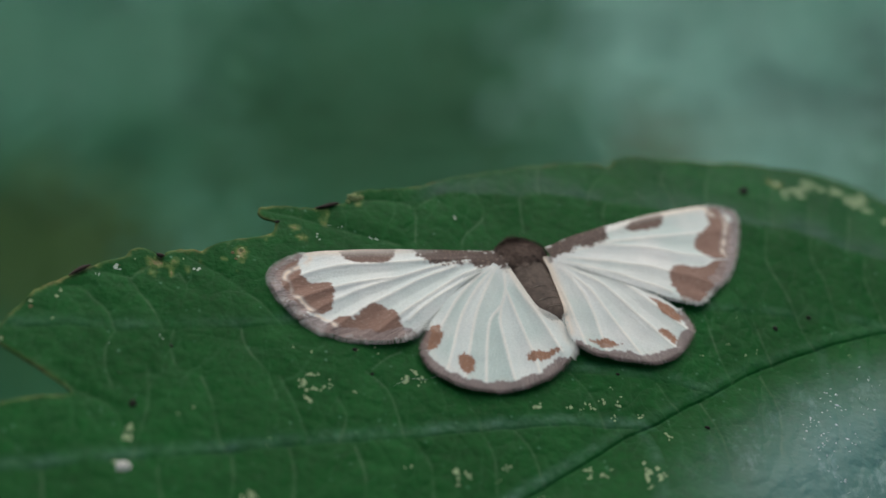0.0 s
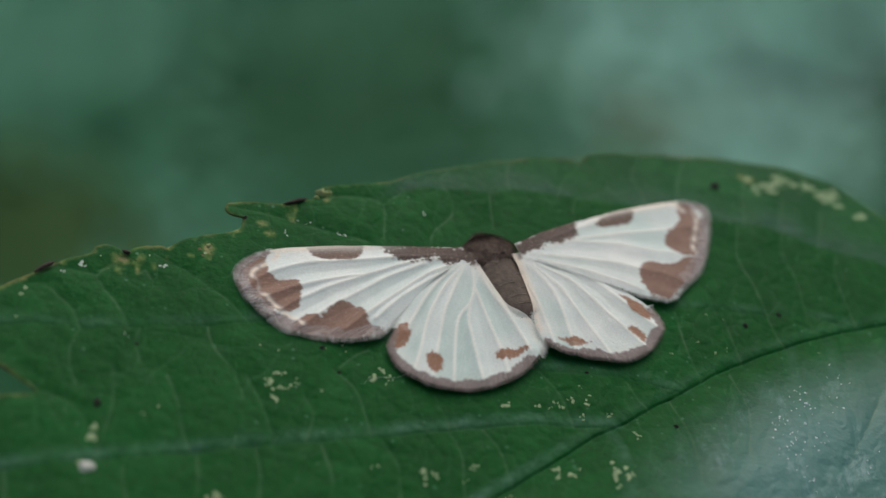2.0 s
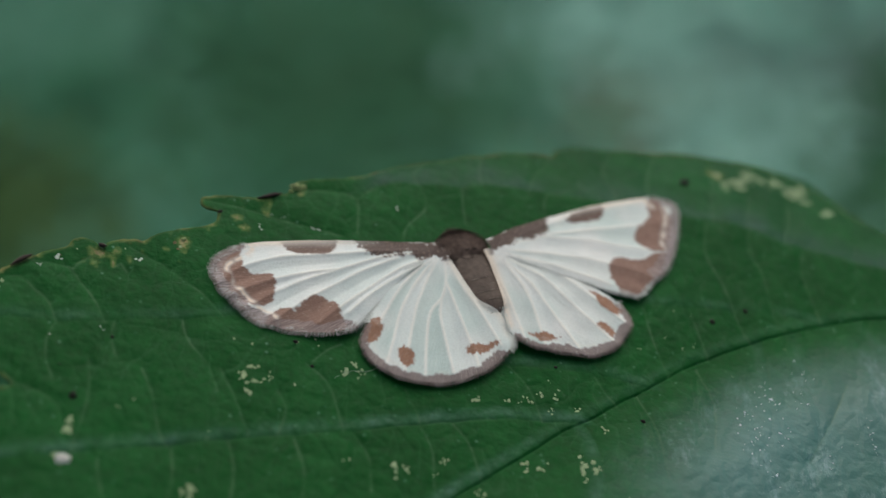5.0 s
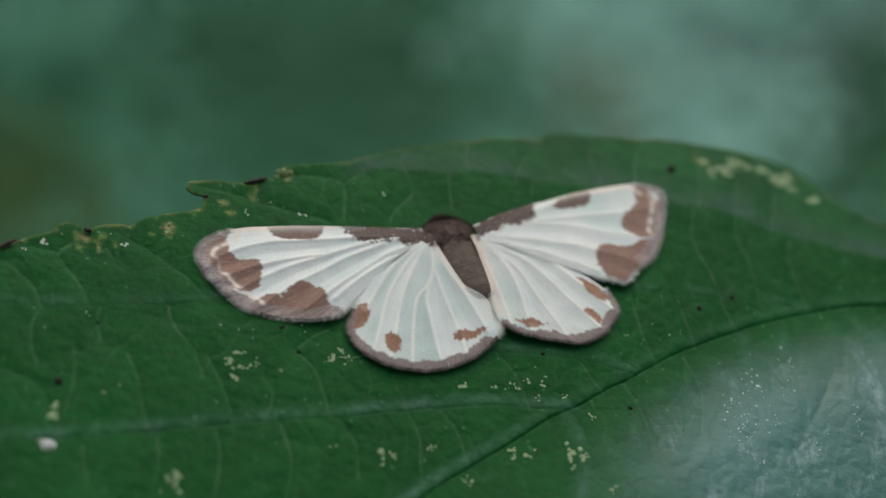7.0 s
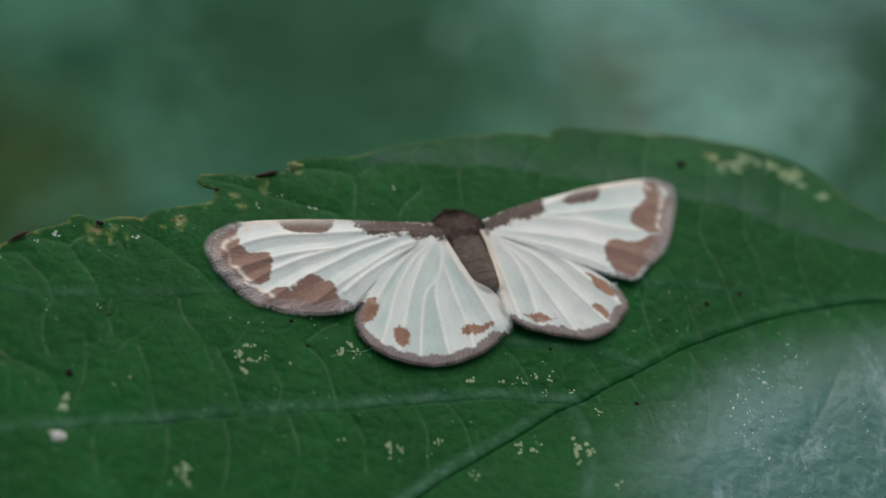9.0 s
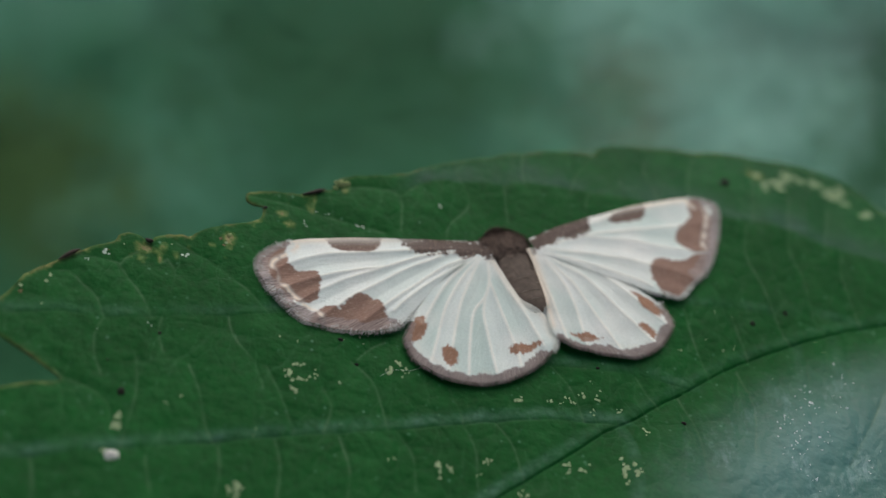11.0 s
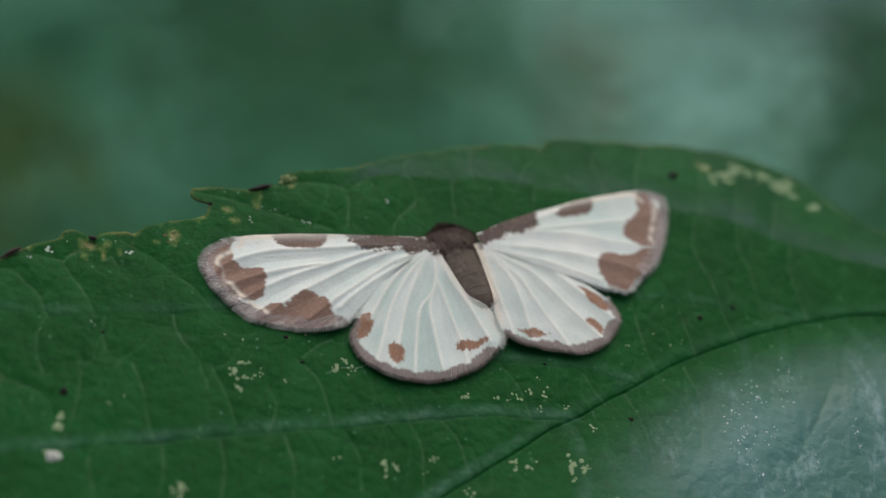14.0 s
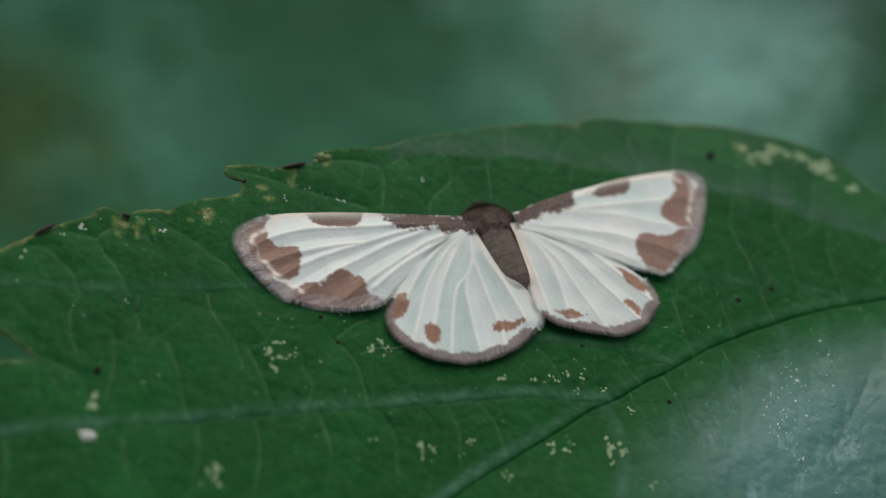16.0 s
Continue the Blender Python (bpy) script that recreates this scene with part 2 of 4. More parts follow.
def spline(points, step, closed=False):
    """Catmull-Rom through the points, at even steps."""
    p = np.array(points, float)
    q = np.vstack([2 * p[0] - p[1], p, 2 * p[-1] - p[-2]])
    out = []
    for i in range(1, len(q) - 2):
        t = np.linspace(0, 1, 40, endpoint=False)[:, None]
        a, b, c, d = q[i - 1], q[i], q[i + 1], q[i + 2]
        out.append(0.5 * (2 * b + (c - a) * t + (2 * a - 5 * b + 4 * c - d) * t**2 + (3 * b - a - 3 * c + d) * t**3))
    out = np.vstack([*out, p[-1:]])
    run = np.r_[0, np.cumsum(np.linalg.norm(np.diff(out, axis=0), axis=1))]
    n = max(2, int(round(run[-1] / step)) + 1)
    at = np.linspace(0, run[-1], n)
    return np.stack([np.interp(at, run, out[:, k]) for k in range(p.shape[1])], 1)


def line_distance(p, line):
    """Distance from points to an open line, and on which side they lie (+ to the right of its run)."""
    best, side = np.full(len(p), 1e9), np.zeros(len(p))
    for a, b in zip(line[:-1], line[1:]):
        ab = b - a
        t = np.clip(((p - a) @ ab) / (ab @ ab), 0, 1)
        off = p - a - t[:, None] * ab
        d = np.hypot(off[:, 0], off[:, 1])
        near = d < best
        best[near] = d[near]
        side[near] = np.sign(off[near, 0] * ab[1] - off[near, 1] * ab[0])
    return best, side


def inside(p, poly):
    hit = np.zeros(len(p), bool)
    for (x0, y0), (x1, y1) in zip(poly, np.roll(poly, -1, 0)):
        cross = (y0 > p[:, 1]) != (y1 > p[:, 1])
        with np.errstate(divide="ignore", invalid="ignore"):
            hit ^= cross & (p[:, 0] < (x1 - x0) * (p[:, 1] - y0) / (y1 - y0) + x0)
    return hit


def blot(p, outline):
    """Signed distance to a closed outline, positive inside."""
    poly = np.array(outline)
    d, _ = line_distance(p, np.vstack([poly, poly[:1]]))
    return np.where(inside(p, poly), d, -d)


def smooth01(x, a, b):
    t = np.clip((x - a) / (b - a), 0, 1)
    return t * t * (3 - 2 * t)


def ripple(p, scale, seed=0.0):
    return np.array([noise.noise(Vector((x * scale + seed, y * scale - seed, seed * 0.37))) for x, y in p])


# ---- the leaf: shape of its surface, in millimetres ----
MIDRIB = np.array([(-26, -42), (-14, -29.5)] + [(-2.60, -17.87), (-1.54, -16.76), (0.37, -15.04), (1.91, -13.75), (3.20, -12.62), (4.69, -11.23), (6.03, -10.39), (6.95, -9.58), (8.05, -8.66), (9.25, -7.82), (10.95, -6.39), (12.59, -5.27), (14.26, -4.29), (15.96, -3.29), (17.67, -2.47), (19.41, -1.64), (21.15, -1.00), (23.24, -0.36)] + [(32, 1.4), (42, 3.4)], float)
FOLD = np.array([(-9.50, 0.20), (-6.11, 2.43), (-5.27, 3.28), (-4.36, 3.74), (-3.43, 4.02), (-2.81, 3.95), (-2.19, 4.19), (-1.25, 4.24), (-0.46, 4.34), (0.01, 4.63), (0.81, 4.96), (1.61, 4.88), (3.21, 5.05), (4.50, 5.05), (5.79, 5.06), (7.42, 5.05), (9.71, 5.06), (12.18, 4.99), (13.69, 5.12), (15.36, 5.11), (16.68, 4.85), (17.63, 4.40), (18.94, 4.18), (20.26, 3.91), (21.61, 3.80), (23.25, 3.50)] + [(34, 3.6)], float)
# side veins that leave the midrib
VEINS = [np.array(v, float) for v in (
    [(5.29, -10.74), (3.55, -10.88), (1.84, -11.10), (0.42, -11.39), (-2.10, -12.03), (-4.83, -12.87), (-6.44, -13.33), (-9.08, -13.97), (-11.66, -14.64), (-14.17, -15.41), (-15.41, -15.73), (-17.85, -16.39), (-20.22, -17.09), (-21.39, -17.45)] + [(-30, -20)],
    [(9.25, -7.82), (7.83, -7.55), (6.65, -7.41), (4.87, -7.47), (1.63, -7.66), (-0.97, -7.71), (-5.27, -7.37), (-9.51, -7.08), (-11.74, -7.07), (-12.55, -7.24), (-14.41, -7.88), (-16.27, -8.26), (-18.86, -8.88), (-20.40, -9.20), (-21.44, -9.27), (-22.72, -9.40)] + [(-30, -11.2)],
    [(19.41, -1.64), (17.83, -1.32), (14.58, -1.56), (11.37, -1.87), (9.16, -2.02)] + [(4.5, -1.9), (-1, -1.6)],
    [(-6, -21.5), (-14, -22.5), (-24, -24.5), (-32, -27)],
    [(5.72, -10.73), (6.20, -11.87), (6.36, -13.14), (6.30, -15.13), (5.86, -16.90)] + [(4.5, -24), (2, -34)],
    [(15.95, -3.37), (15.83, -6.05), (15.45, -9.18), (14.97, -12.48), (15.04, -15.37)] + [(12, -26)],
    [(18.17, -2.33), (18.13, -5.15), (18.42, -6.72), (18.41, -8.33), (18.74, -10.08)] + [(18, -16), (15, -28)],
    [(22, -0.9), (25, -6), (26, -14), (22, -26)],
)]
VEIN_SHARE = (0.85, 0.40, 0.28, 0.7, 0.6, 0.3, 0.25, 0.3)
# thin cross veins between the side veins and along the rim
CROSS_RIM = [[(-12.55, -7.24), (-12.86, -6.86), (-13.77, -5.95), (-14.51, -5.48), (-15.57, -4.66), (-16.59, -4.20), (-17.48, -3.75)],
    [(-20.35, -9.18), (-20.64, -8.50), (-21.00, -7.86), (-21.75, -7.30), (-22.37, -6.71), (-23.14, -6.85)],
    [(-18.15, -8.66), (-18.62, -7.72), (-19.11, -7.03), (-19.75, -6.32), (-20.05, -5.72), (-21.07, -5.58), (-22.02, -5.53)],
    [(-20.05, -5.72), (-19.66, -5.00), (-19.36, -4.82)],
    [(-18.13, -5.22), (-17.90, -4.84), (-17.48, -5.38)],
    [(-14.22, 0.37), (-12.61, 0.26), (-10.98, -0.01), (-9.34, -0.31), (-6.96, -0.61)],
    [(-9.47, 1.92), (-8.29, 2.41), (-6.78, 2.53), (-6.19, 2.20), (-6.09, 1.06), (-6.08, -0.17)],
    [(-6.19, 2.20), (-5.72, 2.82), (-5.27, 3.28)]]
CROSS_LEFT = [[(-3.62, -0.09), (-3.51, 0.75), (-2.94, 1.59), (-2.55, 2.10), (-2.43, 3.18), (-2.75, 3.96)],
    [(-0.46, 4.34), (-0.38, 3.24), (-0.26, 1.79)],
    [(-20.35, -9.18), (-20.64, -10.08), (-20.49, -11.42), (-20.04, -12.51)],
    [(-14.47, -7.89), (-14.24, -8.77), (-13.70, -9.61), (-13.05, -10.28), (-12.42, -11.87)],
    [(-17.67, -8.63), (-17.70, -9.65), (-17.30, -10.78)],
    [(-16.06, -11.22), (-15.47, -12.46), (-15.13, -13.72), (-14.89, -14.65), (-14.42, -15.46)],
    [(-12.41, -10.50), (-11.68, -11.90), (-11.11, -13.30), (-10.84, -14.39)],
    [(-8.26, -9.51), (-7.25, -10.36), (-6.79, -11.48), (-6.31, -13.24)],
    [(-3.37, -10.14), (-2.80, -11.41), (-2.60, -12.12)],
    [(-22.17, -12.76), (-21.60, -13.14), (-20.54, -13.43), (-19.56, -14.06), (-19.15, -15.11)]]
CROSS_MIDDLE = [[(-16.88, -15.17), (-17.32, -16.20), (-17.39, -16.99), (-16.92, -18.74)],
    [(-11.66, -14.70), (-11.27, -16.23), (-11.35, -18.40)],
    [(-5.91, -13.20), (-5.06, -14.49), (-4.87, -16.38)],
    [(-0.99, -11.76), (-0.16, -12.96), (0.37, -14.84)],
    [(1.92, -7.68), (2.91, -8.93), (3.55, -10.88)],
    [(-7.99, -9.28), (-7.34, -8.44), (-6.66, -7.94)],
    [(12.01, -1.82), (12.33, -3.33), (12.76, -5.16)],
    [(16.53, 5.85), (16.02, 3.61), (16.59, 1.61), (16.87, -1.28)],
    [(20.09, -6.04), (19.03, -8.23), (18.15, -9.84), (17.16, -11.56)],
    [(5.06, 8.90), (3.84, 6.66), (3.37, 5.00)],
    [(8.64, 10.54), (8.00, 8.36), (8.42, 6.48), (8.40, 5.11)],
    [(0.84, 7.69), (0.62, 6.38), (0.72, 4.94)],
    [(11.48, 11.12), (10.69, 8.32), (10.38, 5.14)]]
CROSS_RIGHT = [[(15.41, 11.59), (14.42, 7.70), (14.09, 5.12)],
    [(16.90, 8.51), (16.12, 5.17)],
    [(19.28, 7.97), (18.29, 4.34)],
    [(-2.58, 6.14), (-3.10, 5.01), (-2.75, 3.96)],
    [(-9.4, -13.9), (-9.1, -12.4), (-9.6, -11.3)],
    [(-22.4, -17.7), (-22.0, -20.0), (-22.6, -22.5)],
    [(-14.2, -15.6), (-14.0, -17.6), (-14.6, -20.5)],
    [(-8.6, -14.1), (-8.0, -16.2), (-8.4, -19.5)],
    [(-2.6, -12.2), (-2.0, -13.6), (-1.9, -15.6)],
    [(-18.6, -11.0), (-18.3, -13.2), (-18.6, -16.5)],
    [(6.4, -7.5), (7.0, -8.6), (7.5, -9.2)],
    [(9.4, -2.2), (9.8, -4.6), (10.4, -6.7)],
    [(14.6, -1.7), (14.9, -2.8), (15.3, -3.6)],
    [(19.3, 3.9), (19.0, 2.2), (19.6, -1.3)],
    [(13.7, 5.0), (13.4, 2.6), (14.2, 0.2), (14.6, -1.5)]]
CROSS_FOLD = [[(4.4, 5.0), (4.2, 3.9), (4.6, 3.0)],
    [(12.0, -6.0), (12.6, -8.4), (12.2, -11.6)],
    [(8.6, -8.4), (9.4, -10.6), (9.6, -13.6)]]
CROSS_VEINS = [np.array(v, float) for v in CROSS_RIM + CROSS_LEFT + CROSS_MIDDLE + CROSS_RIGHT + CROSS_FOLD]
MIDRIB = spline(MIDRIB, 1.0)
FOLD = spline(FOLD, 0.7)
VEINS = [spline(v, 1.0) for v in VEINS]
CROSS_VEINS = [spline(v, 0.6) for v in CROSS_VEINS]
_seed = np.random.default_rng(3)
CELLS = np.stack([_seed.uniform(-36, 44, 640), _seed.uniform(-60, 14, 640)], 1)


def surface(p):
    """Height of the blade over its plane, the gloss painted beside its larger veins, and how much thin cross veins
    cover.
    """
    p = np.atleast_2d(np.asarray(p, float))
    d, side = line_distance(p, MIDRIB)
    right = np.where(side > 0, d, 0.0)
    patchy = np.clip(0.75 + 0.9 * ripple(p, 0.55, 3.0), 0.2, 1.25)
    h = -0.05 * np.exp(-((d / 1.2) ** 2)) * smooth01(-p[:, 0], -40, -10)
    h += 0.9 * smooth01(right, 0, 7) - 0.0035 * right**2
    h -= 0.10 * np.exp(-((d / 0.055) ** 2))
    h += 0.035 * np.exp(-(((d - 0.38) / 0.25) ** 2)) * (side < 0)
    # painted gloss on one side of the midrib only
    vein_gloss = 0.9 * np.exp(-(((d - 0.42) / 0.28) ** 2)) * (side < 0) * (0.22 + 0.60 * smooth01(-p[:, 0], -5, 1))
    f, fside = line_distance(p, FOLD)
    past = np.where(fside < 0, f, 0.0)
    h -= (0.20 * (np.sqrt(past**2 + 0.01) - 0.1) + 0.003 * np.minimum(past, 6) ** 2) * smooth01(p[:, 0], -8, -2)
    thin = 0.55 * np.exp(-((f / 0.07) ** 2)) * smooth01(p[:, 0], -7, -5)
    for line, share in zip(VEINS, VEIN_SHARE):
        d, side = line_distance(p, line)
        share = share * patchy
        h -= share * (0.045 * np.exp(-((d / 0.06) ** 2)) + 0.05 * np.exp(-((d / 1.1) ** 2)))
        h += share * 0.03 * np.exp(-(((d - 0.34) / 0.2) ** 2)) * (side > 0)
        vein_gloss = np.maximum(vein_gloss, share * (0.25 + 0.75 * np.exp(-((d / 0.9) ** 2))) * np.exp(-(((d - 0.40) / 0.35) ** 2)) * (side > 0))
        thin = np.maximum(thin, 0.5 * share * np.exp(-(((d + 0.02) / 0.07) ** 2)))
    groove = np.zeros(len(p))
    for line in CROSS_VEINS:
        d, side = line_distance(p, line)
        groove = np.maximum(groove, 0.10 * np.exp(-((d / 0.75) ** 2)) + 0.03 * np.exp(-((d / 0.12) ** 2)))
        thin = np.maximum(thin, np.exp(-((d / 0.065) ** 2)))
    h -= groove
    # the net of small veins, with the blade swelling between them
    for start in range(0, len(p), 8000):
        q = p[start:start + 8000]
        e = q[:, None] - CELLS[None]
        e = np.sqrt((e[..., 0] * 1.25) ** 2 + (e[..., 1] * 0.50) ** 2)
        e.partition(1, axis=1)
        gap = e[:, 1] - e[:, 0]
        h[start:start + 8000] += 0.022 * smooth01(gap, 0, 1.2)
    return h, vein_gloss, thin * np.clip(0.55 + 0.9 * patchy - 0.4, 0.25, 1.0)


RIM_SEEN = [(-25.88, -10.52), (-25.45, -9.40), (-24.95, -8.50), (-24.46, -7.46), (-23.85, -6.85), (-23.30, -6.36)] + [(-22.75, -5.99), (-22.18, -5.38), (-21.81, -5.18), (-21.32, -4.81), (-20.82, -4.55), (-20.49, -4.36), (-20.41, -3.92), (-19.85, -3.64), (-19.43, -3.70), (-19.03, -3.99), (-18.81, -4.21), (-18.64, -3.82), (-18.34, -3.53), (-17.81, -3.29), (-17.27, -3.20), (-16.84, -3.30), (-16.70, -3.00), (-16.34, -2.68), (-15.54, -2.23), (-14.73, -1.84), (-13.76, -1.46), (-13.52, -1.28), (-13.43, -0.66), (-13.40, -0.33), (-13.87, -0.28), (-14.26, -0.13), (-14.43, 0.15), (-14.29, 0.47), (-13.67, 0.78), (-12.95, 0.92), (-12.08, 1.00), (-11.35, 1.09)]
RIM_BACK = [(-10.77, 1.31), (-10.35, 1.67), (-9.99, 1.71), (-9.83, 2.04), (-9.71, 2.41), (-9.51, 2.66), (-9.16, 2.83), (-8.78, 3.10), (-8.33, 3.16), (-7.43, 3.48), (-6.97, 3.51), (-6.36, 3.86), (-5.75, 4.07), (-5.29, 4.51), (-4.67, 4.88), (-4.04, 5.32), (-3.23, 5.88), (-2.42, 6.36), (-1.12, 6.82), (-0.31, 7.35), (0.85, 7.81), (2.20, 8.42)] + [(3.89, 8.88), (4.74, 9.03), (5.02, 8.88), (5.37, 9.66), (6.03, 10.12), (7.09, 10.47), (8.49, 10.74), (10.27, 11.14), (12.42, 11.58), (13.86, 11.83), (15.29, 11.92), (17.09, 11.98), (18.54, 11.97), (19.95, 11.68), (20.96, 11.32), (21.57, 10.82), (22.42, 9.82), (23.23, 8.74), (24.10, 8.01), (25.22, 7.18)]
RIM_BASE = [(33, 6.6), (39, 6.8), (42, 5.5), (42, 2), (39, -7), (33, -19), (23, -32), (9, -44), (-8, -53), (-25, -58)]
RIM_TIP = [(-32, -50), (-34, -38), (-32, -26), (-30.5, -17.5)]
BITE = [(-25.67, -10.93), (-24.24, -11.77), (-23.10, -12.41), (-21.82, -13.19), (-22.40, -13.55), (-23.37, -13.81), (-24.77, -14.46), (-26.18, -15.20)]


# bleached and browned places behind the nibbled rim: where, and how large
TAN_SPOTS = [(-19.04, -4.56, 0.55), (-18.15, -4.36, 0.40), (-14.91, -2.90, 0.50), (-12.39, -0.58, 0.35), (-12.05, -1.22, 0.30), (-10.88, 0.75, 0.33), (-21.80, -5.22, 0.22), (-11.35, 1.05, 0.30), (-13.55, -1.40, 0.25), (14.81, 10.30, 0.28), (15.28, 10.03, 0.32), (10.67, 9.70, 0.20), (-23.10, -12.50, 0.20), (-22.20, -13.00, 0.28), (-16.90, -3.30, 0.22), (-9.2, 2.0, 0.28)]


def leaf_outline():
    ring = np.vstack([RIM_SEEN, RIM_BACK])
    run = np.r_[0, np.cumsum(np.linalg.norm(np.diff(ring, axis=0), axis=1))]
    at = np.arange(0, run[-1], 0.14)
    seen = np.stack([np.interp(at, run, ring[:, k]) for k in (0, 1)], 1)
    seen = np.stack([np.convolve(np.pad(seen[:, k], 1, mode="edge"), (0.25, 0.5, 0.25), "valid") for k in (0, 1)], 1)
    worn = np.where(seen[:, :1] < -8, 0.09, 0.045)
    seen += worn * np.stack([ripple(seen, 2.3, 1.0), ripple(seen, 2.3, 5.0)], 1)
    rest = spline([ring[-1]] + RIM_BASE + RIM_TIP, 0.8)[1:]
    bite = spline([(-29.5, -15.6)] + BITE[::-1], 0.2)
    return np.vstack([seen, rest, bite])


def build_leaf():
    from mathutils.geometry import delaunay_2d_cdt
    ring = leaf_outline()
    fine = np.stack(np.meshgrid(np.arange(-28, 30, 0.2), np.arange(-22, 13, 0.2)), -1).reshape(-1, 2)
    fine += rng.uniform(-0.05, 0.05, fine.shape)
    wide = np.stack(np.meshgrid(np.arange(-36, 44, 1.3), np.arange(-60, 14, 1.3)), -1).reshape(-1, 2)
    wide = wide[~((wide[:, 0] > -28) & (wide[:, 0] < 30) & (wide[:, 1] > -22))]
    tracks = []
    for line in [MIDRIB] + VEINS:
        along = spline(line, 0.16)
        way = np.gradient(along, axis=0)
        nor = np.column_stack([-way[:, 1], way[:, 0]]) / np.linalg.norm(way, axis=1)[:, None]
        for off in (-0.42, -0.3, -0.2, -0.12, -0.06, 0.0, 0.06, 0.12, 0.2, 0.3, 0.42):
            tracks.append(along + off * nor)
    for line in CROSS_VEINS + [FOLD]:
        along = spline(line, 0.13)
        way = np.gradient(along, axis=0)
        nor = np.column_stack([-way[:, 1], way[:, 0]]) / (np.linalg.norm(way, axis=1)[:, None] + 1e-9)
        for off in (-0.16, -0.08, 0.0, 0.08, 0.16):
            tracks.append(along + off * nor)
    tracks = np.vstack(tracks)
    tracks = tracks[(tracks[:, 0] > -28) & (tracks[:, 0] < 30) & (tracks[:, 1] > -22)]
    clear = np.ones(len(fine), bool)
    for line in [MIDRIB] + VEINS:
        clear &= line_distance(fine, line)[0] > 0.5
    inner = np.vstack([fine[clear], tracks, wide])
    inner = inner[inside(inner, ring)]
    near, _ = line_distance(inner, np.vstack([ring, ring[:1]]))
    inner = inner[near > 0.07]
    pts = np.vstack([ring, inner])
    n = len(ring)
    out = delaunay_2d_cdt([Vector(p) for p in pts.tolist()], [(i, (i + 1) % n) for i in range(n)], [], 1, 1e-4)
    flat = np.array([tuple(v) for v in out[0]])
    h, vein_gloss, thin = surface(flat)
    verts = np.column_stack([flat, h]) * MM
    tris = [f if (flat[f[1]] - flat[f[0]])[0] * (flat[f[2]] - flat[f[0]])[1] - (flat[f[1]] - flat[f[0]])[1] * (flat[f[2]] - flat[f[0]])[0] > 0 else f[::-1] for f in out[2]]
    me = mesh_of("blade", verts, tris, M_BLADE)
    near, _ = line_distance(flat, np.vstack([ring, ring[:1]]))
    values(me, "vein_gloss", vein_gloss)
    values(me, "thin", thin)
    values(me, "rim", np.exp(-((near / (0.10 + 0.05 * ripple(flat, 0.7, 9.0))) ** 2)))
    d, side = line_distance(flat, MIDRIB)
    # where the sky sheen is painted: right of the midrib, towards the base
    sky_sheen = smooth01(np.where(side > 0, d, 0), 0.4, 6.0) * smooth01(flat[:, 0], 4, 14)
    values(me, "sky_sheen", sky_sheen)
    # mask of the painted reflection, strongest just past the fold
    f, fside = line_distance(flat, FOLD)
    values(me, "fold_sheen", smooth01(np.where(fside < 0, f, 0), 0.0, 0.22) * smooth01(flat[:, 0], -7.0, -4.5) * (0.15 + 0.85 * smooth01(-f, -3.0, -0.3)))
    tan, worn = np.zeros(len(flat)), np.clip(1.15 + 1.1 * ripple(flat, 2.1, 4.0) + 0.5 * ripple(flat, 5.0, 6.0), 0.35, 3.0)
    for u, v, size in TAN_SPOTS:
        tan = np.maximum(tan, np.exp(-((np.hypot(flat[:, 0] - u, flat[:, 1] - v) * worn / size) ** 2)))
    values(me, "tan", tan)
    leaf = tagged(new("leaf"), "broad dark green leaf with nibbled, browned rim under the moth", "leaf")
    leaf.matrix_world = ON_LEAF
    blade = part("blade", me, leaf)
    thick = blade.modifiers.new("thickness", "SOLIDIFY")
    thick.thickness, thick.offset = 0.08 * MM, -1.0
    # stalk that carries the blade, out to the plant's stem
    stalk = tube("leaf_stalk", [(41.5, 5.4, -0.6), (47, 6.5, -0.9), (54, 7.5, -4), (62, 9, -12)], [0.9, 1.0, 1.1, 1.4], M_STEM)
    part("leaf_stalk", stalk, leaf, "green grooved leaf stalk")
    return leaf


def tube(name, points, radii, material, sides=10, unit=MM):
    line = spline(points, np.linalg.norm(np.diff(np.array(points, float), axis=0), axis=1).sum() / 24)
    r = np.interp(np.linspace(0, 1, len(line)), np.linspace(0, 1, len(radii)), radii)
    verts, faces = [], []
    for i, c in enumerate(line):
        a = line[min(i + 1, len(line) - 1)] - line[max(i - 1, 0)]
        a = a / np.linalg.norm(a)
        x = np.cross(a, (0.3, 0.2, 1.0) if abs(a[2]) < 0.9 else (1.0, 0.1, 0))
        x /= np.linalg.norm(x)
        y = np.cross(a, x)
        for k in range(sides):
            g = 2 * math.pi * k / sides
            verts.append((c + r[i] * (math.cos(g) * x + math.sin(g) * y)) * unit)
    for i in range(len(line) - 1):
        for k in range(sides):
            j = (k + 1) % sides
            faces.append((i * sides + k, i * sides + j, (i + 1) * sides + j, (i + 1) * sides + k))
    faces.append(tuple(range(sides))[::-1])
    faces.append(tuple((len(line) - 1) * sides + k for k in range(sides)))
    return mesh_of(name, verts, faces, material)


leaf = build_leaf()


def build_host_stem():
    """The plant from which the leaf's stalk springs."""
    herb = tagged(new("herb"), "upright green herb that bears the moth's leaf", "herb")
    line = [(0.066, 0.034, -0.66), (0.064, 0.028, -0.40), (0.060, 0.021, -0.15), (0.0575, 0.0195, -0.021), (0.0575, 0.0195, 0.012)]
    part("stem", tube("stem", line, [0.0034, 0.0030, 0.0024, 0.0020, 0.0012], M_STEM, 12, 1.0), herb)


build_host_stem()

